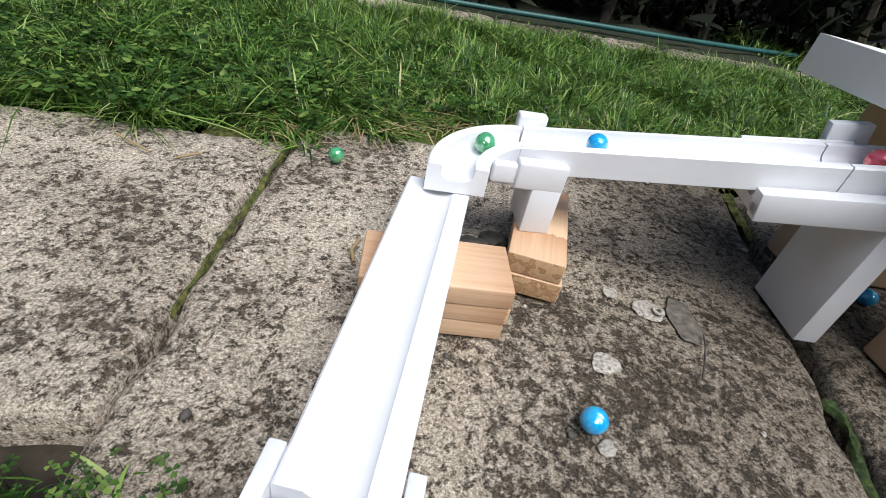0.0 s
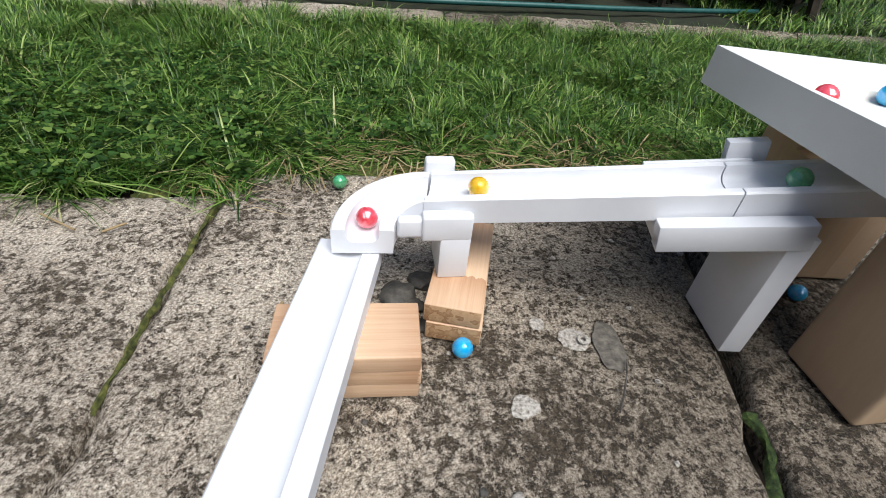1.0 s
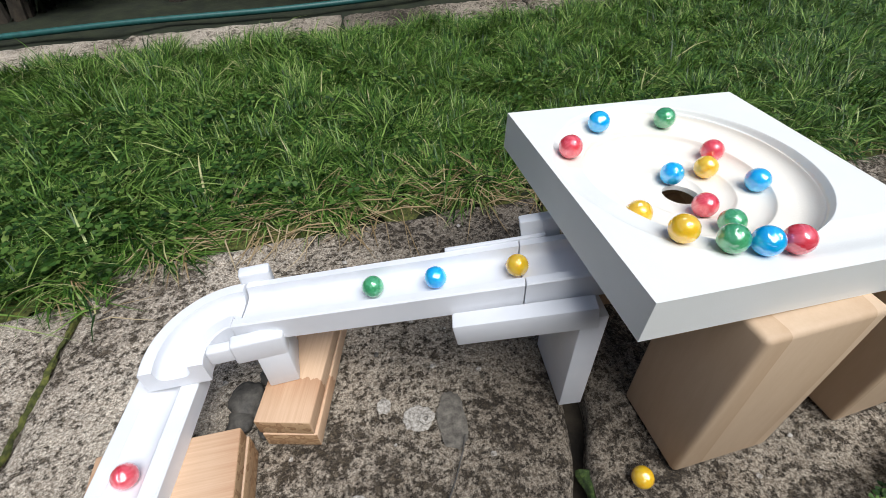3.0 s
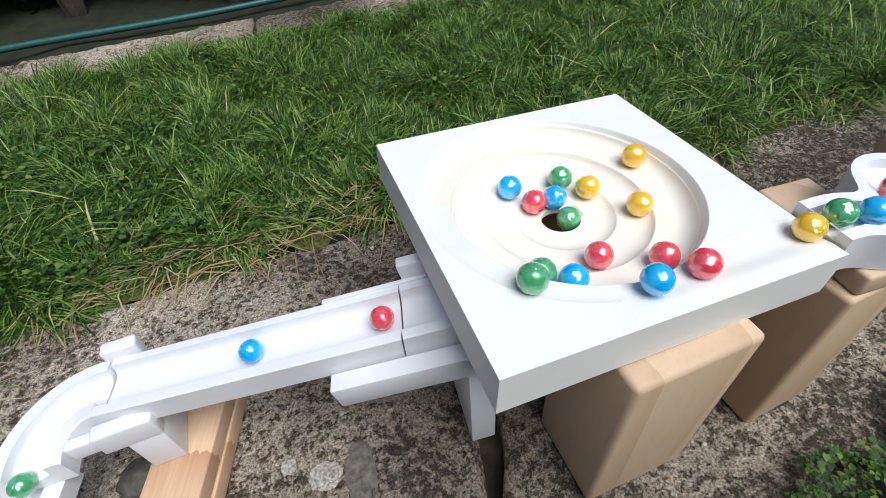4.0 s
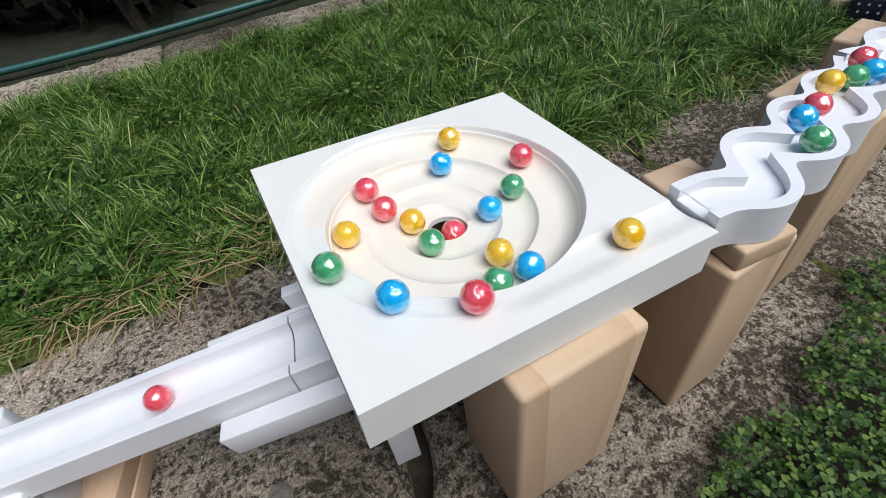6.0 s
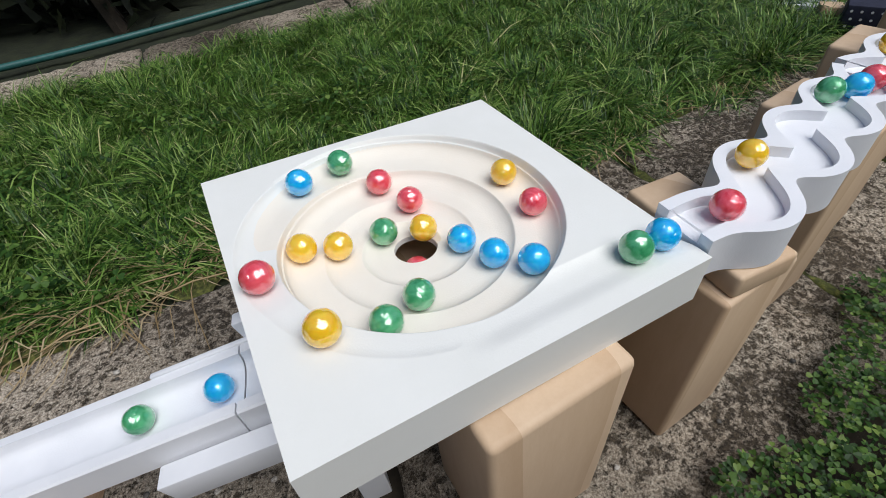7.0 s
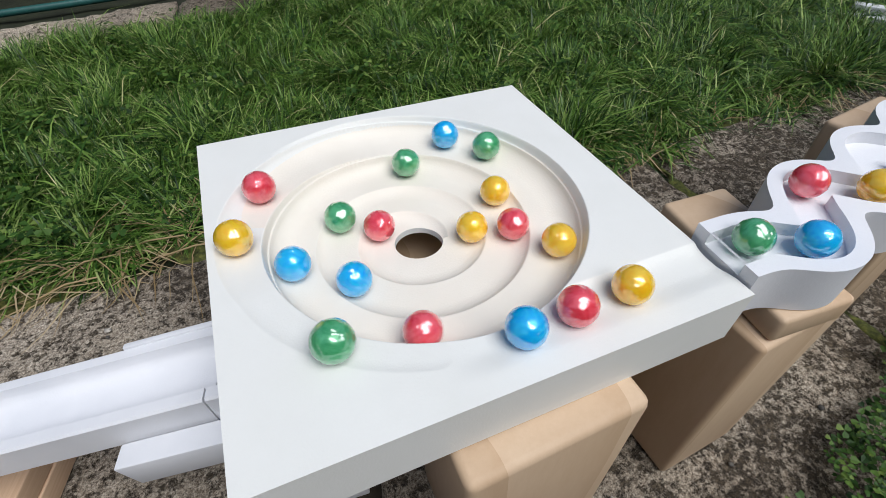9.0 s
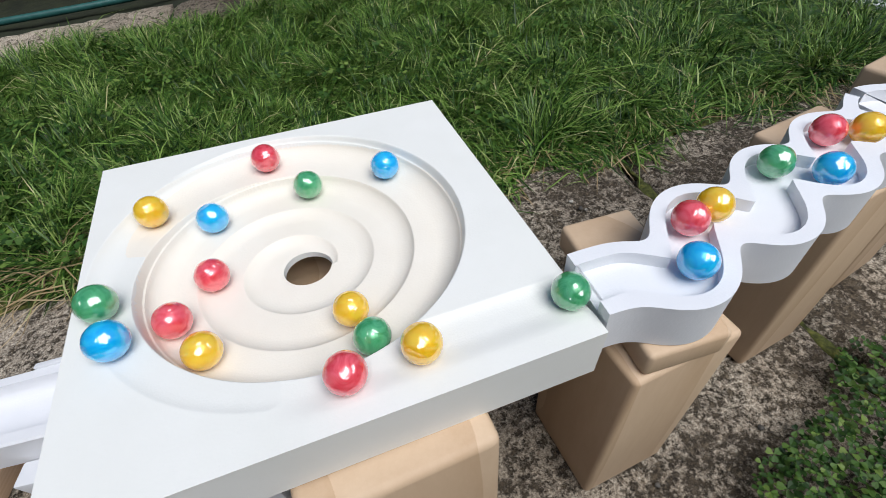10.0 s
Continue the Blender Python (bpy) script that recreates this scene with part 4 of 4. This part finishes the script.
def motions():
    roll("red", [2488, 2520, 2545, 2570, 2598, 2624, 2651, 2675, 2697, 2721, 2744, 2767, 2788, 2811, 2833, 2855, 2877, 2899, 2921, 2943, 2965, 2987, 3009, 3031, 3053, 3075, 3097, 3119, 3141, 3163, 3185, 3207, 3229, 3251, 3273, 3295, 3317, 3339, 3361, 3383, 3405, 3427, 3449, 3471, 3493, 3515, 3537, 3559, 3581, 3603, 3625])
    roll("blue", [2430, 2460, 2488, 2520, 2545, 2570, 2598, 2624, 2651, 2675, 2697, 2721, 2744, 2767, 2788, 2811, 2833, 2855, 2877, 2899, 2921, 2943, 2965, 2987, 3009, 3031, 3053, 3075, 3097, 3119, 3141, 3163, 3185, 3207, 3229, 3251, 3273, 3295, 3317, 3339, 3361, 3383, 3405, 3427, 3449, 3471, 3493, 3515, 3537, 3559, 3581])
    roll("green", [2381, 2414, 2445, 2473, 2504, 2533, 2557, 2584, 2613, 2637, 2663, 2686, 2708, 2733, 2755, 2777, 2799, 2821, 2843, 2865, 2887, 2909, 2931, 2953, 2975, 2997, 3019, 3041, 3063, 3085, 3107, 3129, 3151, 3173, 3195, 3217, 3239, 3261, 3283, 3305, 3327, 3349, 3372, 3393, 3416, 3438, 3459, 3482, 3504, 3526, 3548])
    roll("yellow", [2317, 2354, 2389, 2422, 2452, 2480, 2511, 2539, 2564, 2591, 2619, 2644, 2669, 2691, 2714, 2738, 2760, 2782, 2804, 2826, 2848, 2870, 2892, 2914, 2936, 2958, 2980, 3002, 3024, 3047, 3068, 3091, 3112, 3135, 3157, 3178, 3201, 3223, 3245, 3267, 3289, 3311, 3333, 3355, 3377, 3399, 3421, 3443, 3465, 3487, 3509])
    roll("red", [1711, 1757, 1805, 1852, 1901, 1949, 1997, 2045, 2092, 2138, 2181, 2221, 2261, 2300, 2337, 2372, 2406, 2437, 2473, 2517, 2549, 2563, 2580, 2609, 2636, 2656, 2679, 2700, 2715, 2732, 2754, 2776, 2798, 2820, 2842, 2864, 2886, 2908, 2930, 2952, 2974, 2996, 3018, 3040, 3062, 3084, 3106, 3128, 3150, 3172, 3194])
    roll("blue", [1685, 1731, 1778, 1826, 1874, 1922, 1970, 2018, 2066, 2113, 2158, 2199, 2239, 2279, 2318, 2354, 2389, 2421, 2455, 2482, 2511, 2546, 2561, 2582, 2607, 2634, 2658, 2679, 2697, 2713, 2736, 2758, 2780, 2802, 2824, 2846, 2868, 2890, 2912, 2934, 2956, 2978, 3000, 3022, 3044, 3066, 3088, 3110, 3132, 3155, 3176])
    roll("green", [1662, 1708, 1755, 1802, 1849, 1898, 1946, 1994, 2042, 2090, 2135, 2178, 2219, 2259, 2299, 2337, 2372, 2404, 2439, 2466, 2492, 2527, 2545, 2564, 2588, 2617, 2638, 2662, 2681, 2695, 2718, 2741, 2763, 2785, 2807, 2829, 2851, 2874, 2895, 2918, 2940, 2961, 2984, 3005, 3028, 3050, 3072, 3094, 3116, 3138, 3160])
    roll("yellow", [1632, 1678, 1724, 1771, 1818, 1866, 1914, 1963, 2011, 2058, 2106, 2151, 2193, 2233, 2274, 2313, 2350, 2386, 2422, 2450, 2471, 2502, 2530, 2548, 2569, 2596, 2621, 2644, 2663, 2678, 2699, 2724, 2747, 2769, 2791, 2813, 2835, 2857, 2879, 2901, 2923, 2945, 2967, 2989, 3011, 3033, 3055, 3077, 3099, 3121, 3143])
    roll("red", [1551, 1595, 1640, 1686, 1732, 1774, 1803, 1827, 1864, 1913, 1964, 2014, 2063, 2113, 2159, 2203, 2246, 2288, 2328, 2366, 2402, 2433, 2459, 2481, 2509, 2536, 2558, 2582, 2609, 2633, 2651, 2668, 2683, 2697, 2715, 2738, 2760, 2782, 2804, 2826, 2848, 2870, 2892, 2914, 2936, 2958, 2980, 3002, 3024, 3047, 3068])
    roll("blue", [1456, 1498, 1542, 1586, 1630, 1676, 1722, 1769, 1817, 1864, 1913, 1961, 2009, 2057, 2104, 2149, 2192, 2237, 2284, 2330, 2371, 2403, 2431, 2456, 2479, 2506, 2534, 2559, 2582, 2605, 2626, 2648, 2667, 2681, 2697, 2719, 2742, 2764, 2786, 2809, 2830, 2852, 2875, 2896, 2919, 2941, 2963, 2985, 3007, 3029, 3051])
    roll("green", [1402, 1443, 1486, 1529, 1573, 1617, 1663, 1709, 1756, 1803, 1850, 1899, 1947, 1995, 2043, 2091, 2136, 2176, 2218, 2264, 2310, 2353, 2393, 2424, 2449, 2473, 2500, 2531, 2554, 2577, 2602, 2624, 2646, 2665, 2680, 2700, 2725, 2748, 2770, 2792, 2814, 2836, 2858, 2880, 2902, 2924, 2946, 2968, 2990, 3012, 3034])
    roll("yellow", [1115, 1168, 1212, 1250, 1289, 1328, 1367, 1408, 1449, 1492, 1537, 1591, 1648, 1706, 1765, 1825, 1883, 1913, 1936, 1979, 2025, 2070, 2118, 2162, 2204, 2248, 2291, 2333, 2372, 2406, 2436, 2464, 2491, 2521, 2545, 2569, 2596, 2622, 2644, 2665, 2684, 2706, 2731, 2753, 2775, 2797, 2819, 2841, 2863, 2885, 2907])
    roll("red", [1109, 1160, 1190, 1199, 1213, 1244, 1279, 1315, 1351, 1389, 1427, 1470, 1515, 1560, 1606, 1653, 1701, 1747, 1826, 1895, 1919, 1954, 1997, 2041, 2087, 2135, 2179, 2221, 2264, 2306, 2346, 2383, 2418, 2450, 2479, 2508, 2534, 2559, 2586, 2609, 2632, 2653, 2676, 2698, 2723, 2746, 2768, 2790, 2812, 2834, 2856])
    roll("blue", [921, 988, 1051, 1107, 1157, 1201, 1238, 1273, 1310, 1346, 1385, 1427, 1472, 1517, 1564, 1611, 1659, 1706, 1754, 1808, 1865, 1919, 1964, 2005, 2049, 2098, 2143, 2184, 2227, 2269, 2307, 2343, 2378, 2410, 2440, 2468, 2494, 2523, 2549, 2573, 2595, 2618, 2638, 2660, 2683, 2704, 2730, 2752, 2774, 2796, 2818])
    roll("green", [835, 912, 984, 1041, 1086, 1131, 1179, 1222, 1260, 1298, 1338, 1378, 1419, 1460, 1503, 1547, 1591, 1640, 1722, 1792, 1849, 1895, 1919, 1946, 1988, 2036, 2085, 2134, 2179, 2223, 2267, 2311, 2352, 2390, 2424, 2451, 2475, 2504, 2533, 2555, 2575, 2598, 2620, 2641, 2667, 2688, 2711, 2735, 2757, 2779, 2801])
    roll("yellow", [499, 581, 663, 747, 833, 913, 987, 1054, 1112, 1161, 1203, 1238, 1273, 1308, 1344, 1380, 1418, 1464, 1519, 1567, 1605, 1645, 1691, 1737, 1784, 1836, 1888, 1935, 1980, 2027, 2077, 2125, 2171, 2214, 2257, 2298, 2337, 2373, 2407, 2439, 2468, 2494, 2523, 2547, 2568, 2595, 2625, 2653, 2678, 2699, 2724])
    roll("red", [419, 502, 584, 662, 738, 816, 895, 970, 1033, 1087, 1137, 1182, 1219, 1253, 1287, 1322, 1357, 1395, 1453, 1510, 1543, 1582, 1624, 1666, 1712, 1762, 1816, 1874, 1925, 1973, 2022, 2070, 2119, 2164, 2207, 2249, 2291, 2331, 2366, 2400, 2434, 2463, 2489, 2516, 2540, 2565, 2591, 2618, 2644, 2676, 2704])
    roll("yellow", [366, 366, 366, 387, 470, 552, 634, 715, 802, 890, 967, 1031, 1087, 1140, 1180, 1196, 1211, 1256, 1310, 1348, 1379, 1412, 1453, 1498, 1541, 1578, 1612, 1652, 1694, 1738, 1783, 1829, 1875, 1921, 1968, 2017, 2066, 2116, 2162, 2203, 2245, 2288, 2330, 2367, 2402, 2434, 2463, 2491, 2519, 2547, 2580])
    roll("red", [349, 349, 349, 349, 360, 443, 525, 606, 679, 745, 813, 888, 960, 1026, 1089, 1146, 1186, 1203, 1217, 1232, 1263, 1329, 1374, 1408, 1451, 1502, 1553, 1596, 1641, 1689, 1738, 1788, 1838, 1889, 1938, 1984, 2032, 2083, 2130, 2173, 2215, 2257, 2299, 2339, 2375, 2408, 2438, 2467, 2497, 2531, 2562])
    roll("blue", [335, 335, 335, 335, 335, 335, 335, 414, 497, 579, 660, 741, 820, 895, 963, 1027, 1087, 1143, 1193, 1238, 1247, 1295, 1326, 1356, 1389, 1434, 1486, 1538, 1584, 1629, 1680, 1732, 1785, 1839, 1891, 1938, 1986, 2038, 2089, 2137, 2182, 2224, 2269, 2311, 2349, 2385, 2419, 2450, 2476, 2506, 2537])
    roll("green", [335, 335, 335, 335, 335, 335, 335, 352, 435, 517, 599, 680, 761, 839, 912, 980, 1043, 1101, 1155, 1197, 1228, 1258, 1294, 1331, 1364, 1399, 1439, 1488, 1535, 1579, 1623, 1667, 1713, 1758, 1805, 1853, 1902, 1952, 2003, 2054, 2103, 2148, 2191, 2233, 2274, 2314, 2351, 2386, 2417, 2448, 2478])
    roll("yellow", [335, 335, 335, 335, 335, 335, 412, 495, 577, 658, 739, 818, 893, 962, 1026, 1086, 1141, 1182, 1194, 1196, 1199, 1205, 1243, 1296, 1329, 1359, 1391, 1428, 1470, 1514, 1557, 1600, 1643, 1688, 1732, 1776, 1822, 1870, 1916, 1964, 2014, 2061, 2108, 2153, 2194, 2235, 2275, 2314, 2349, 2382, 2414])
    roll("red", [335, 335, 335, 335, 335, 335, 335, 335, 335, 335, 335, 393, 476, 558, 639, 720, 801, 879, 950, 1017, 1078, 1120, 1155, 1186, 1214, 1239, 1270, 1316, 1361, 1401, 1448, 1497, 1547, 1598, 1649, 1701, 1751, 1800, 1850, 1902, 1954, 2005, 2055, 2104, 2151, 2195, 2236, 2276, 2314, 2350, 2385])
    roll("blue", [335, 335, 335, 335, 335, 335, 335, 335, 335, 335, 335, 335, 363, 446, 529, 611, 692, 770, 836, 906, 985, 1050, 1108, 1160, 1190, 1200, 1216, 1240, 1273, 1315, 1358, 1401, 1446, 1491, 1536, 1579, 1624, 1675, 1724, 1771, 1819, 1870, 1921, 1971, 2022, 2073, 2122, 2167, 2208, 2246, 2285])
    roll("green", [335, 335, 335, 335, 335, 335, 335, 335, 335, 335, 335, 335, 335, 335, 335, 389, 472, 554, 636, 716, 793, 861, 938, 1010, 1066, 1112, 1155, 1192, 1225, 1261, 1303, 1345, 1389, 1434, 1481, 1530, 1580, 1634, 1688, 1738, 1787, 1839, 1893, 1944, 1994, 2047, 2097, 2145, 2187, 2224, 2261])
    roll("yellow", [1192, 1192, 1192, 1192, 1192, 1192, 1192, 1192, 1192, 1192, 1192, 1192, 1192, 1192, 1192, 1192, 1192, 1192, 1192, 1192, 1192, 1192, 1192, 1192, 1192, 1192, 1192, 1193, 1211, 1243, 1277, 1312, 1347, 1383, 1421, 1464, 1511, 1559, 1609, 1660, 1711, 1759, 1809, 1859, 1909, 1959, 2010, 2062, 2112, 2156, 2197])
    roll("red", [335, 335, 335, 335, 335, 335, 335, 335, 335, 335, 335, 335, 335, 335, 335, 335, 335, 409, 491, 573, 655, 735, 815, 884, 949, 1013, 1073, 1129, 1175, 1199, 1222, 1255, 1289, 1324, 1361, 1402, 1446, 1492, 1538, 1585, 1634, 1682, 1730, 1777, 1824, 1874, 1924, 1977, 2029, 2081, 2129])
    roll("blue", [335, 335, 335, 335, 335, 335, 335, 335, 335, 335, 335, 335, 335, 335, 335, 335, 335, 335, 335, 413, 496, 578, 659, 740, 819, 894, 967, 1035, 1096, 1149, 1187, 1208, 1239, 1275, 1311, 1348, 1389, 1432, 1475, 1519, 1565, 1610, 1659, 1707, 1754, 1800, 1848, 1898, 1948, 2001, 2056])
    roll("green", [335, 335, 335, 335, 335, 335, 335, 335, 335, 335, 335, 335, 335, 335, 335, 335, 414, 497, 579, 660, 741, 820, 894, 960, 1023, 1084, 1139, 1180, 1193, 1195, 1197, 1198, 1200, 1206, 1234, 1268, 1302, 1338, 1379, 1421, 1462, 1506, 1552, 1596, 1642, 1691, 1737, 1782, 1827, 1873, 1922])
    roll("yellow", [1207, 1207, 1207, 1207, 1207, 1207, 1207, 1207, 1207, 1207, 1207, 1207, 1207, 1207, 1207, 1207, 1207, 1207, 1207, 1207, 1207, 1207, 1207, 1207, 1207, 1207, 1207, 1207, 1207, 1207, 1207, 1207, 1207, 1207, 1210, 1241, 1278, 1312, 1349, 1388, 1428, 1467, 1509, 1550, 1591, 1632, 1675, 1719, 1761, 1803, 1848])
    roll("red", [335, 335, 335, 335, 335, 335, 335, 335, 335, 335, 335, 335, 335, 335, 335, 335, 335, 335, 335, 335, 335, 335, 379, 462, 545, 626, 707, 788, 864, 935, 1001, 1063, 1120, 1169, 1194, 1210, 1246, 1281, 1315, 1353, 1394, 1433, 1475, 1518, 1560, 1604, 1652, 1700, 1743, 1782, 1823])
    roll("blue", [335, 335, 335, 335, 335, 335, 335, 335, 335, 335, 335, 335, 335, 335, 335, 335, 335, 335, 335, 335, 335, 335, 335, 335, 335, 335, 397, 480, 562, 643, 724, 804, 880, 949, 1012, 1074, 1155, 1227, 1286, 1304, 1304, 1323, 1365, 1409, 1454, 1501, 1550, 1601, 1654, 1704, 1752])
    roll("green", [335, 335, 335, 335, 335, 335, 335, 335, 335, 335, 335, 335, 335, 335, 335, 335, 335, 335, 335, 335, 335, 335, 335, 335, 335, 335, 349, 432, 514, 596, 677, 758, 836, 909, 975, 1029, 1080, 1131, 1177, 1216, 1250, 1283, 1323, 1365, 1408, 1454, 1498, 1545, 1594, 1646, 1697])
    roll("yellow", [335, 335, 335, 335, 335, 335, 335, 335, 335, 335, 335, 335, 335, 335, 335, 335, 335, 335, 335, 335, 335, 335, 335, 335, 335, 335, 335, 335, 339, 422, 505, 587, 668, 748, 828, 901, 967, 1024, 1080, 1138, 1183, 1209, 1242, 1281, 1318, 1356, 1397, 1438, 1479, 1522, 1570])
    roll("red", [335, 335, 335, 335, 335, 335, 335, 335, 335, 335, 335, 335, 335, 335, 335, 335, 335, 335, 335, 335, 335, 335, 335, 335, 335, 335, 335, 335, 335, 335, 394, 477, 559, 641, 722, 802, 877, 947, 1004, 1059, 1118, 1169, 1194, 1208, 1237, 1273, 1313, 1356, 1401, 1442, 1481])
    # two marbles that come back from the ground onto the track, and two that lie or roll below the board
    roll("blue", [1185, 1185, 1185, 1185, 1185, 1185, 1185, 1185, 1185, 1185, 1185, 1185, 1185, 1185, 1216, 1254, 1292, 1330, 1363, 1395, 1437, 1488, 1542, 1585, 1624, 1669, 1714, 1759, 1807, 1858, 1909, 1961, 2012, 2064, 2114, 2162, 2205, 2247, 2289, 2330, 2369, 2405, 2438, 2466, 2493, 2522, 2549, 2574, 2598, 2631, 2670], [(0, -0.293, -0.130, 0.008), (0.5, -0.294, -0.084, 0.008), (0.8, -0.300, -0.053, 0.008), (1.0, -0.303, -0.032, 0.008), (1.1, -0.255, -0.040, 0.030), (1.2, -0.206, -0.053, 0.009), (1.3, -0.181, -0.050, 0.088), (1.4, -0.164, -0.050, 0.143), (1.5, -0.138, -0.048, 0.160), (1.6, -0.125, -0.040, 0.168), (1.7, -0.085, -0.012, 0.150), (1.9, -0.06, -0.015, 0.147)])
    roll("green", [1185, 1185, 1185, 1185, 1185, 1185, 1185, 1185, 1185, 1185, 1185, 1185, 1185, 1185, 1185, 1202, 1241, 1282, 1326, 1364, 1398, 1440, 1491, 1545, 1595, 1640, 1688, 1737, 1789, 1840, 1889, 1938, 1987, 2035, 2084, 2131, 2175, 2216, 2258, 2300, 2339, 2375, 2411, 2444, 2470, 2496, 2525, 2550, 2577, 2611, 2646], [(0, -0.476, 0.160, 0.008), (0.5, -0.457, 0.196, 0.008), (1.0, -0.404, 0.208, 0.008), (1.5, -0.27, 0.212, 0.008), (2.0, -0.197, 0.204, 0.008), (2.3, -0.165, 0.19, 0.008), (2.45, -0.13, 0.11, 0.09), (2.6, -0.10, 0.02, 0.16), (2.7, -0.075, -0.010, 0.147)])
    lying = marble("blue", (0.0226, 0.0144, 0.0075))
    walk(lying, [(0, pose(0.0226, 0.0144, 0.0075)), (10, pose(0.0226, 0.0144, 0.0075))])
    stray = marble("yellow", (-0.02, -0.36, 0.0075))
    walk(stray, [(0, pose(-0.02, -0.36, -0.012)), (2.3, pose(-0.03, -0.34, -0.012)), (2.9, pose(-0.055, -0.14, 0.004)), (3.3, pose(-0.061, -0.066, 0.0065)), (3.5, pose(-0.051, -0.025, 0.0075)), (3.8, pose(-0.03, 0.07, 0.0075)), (10, pose(-0.028, 0.075, 0.0075))])


motions()
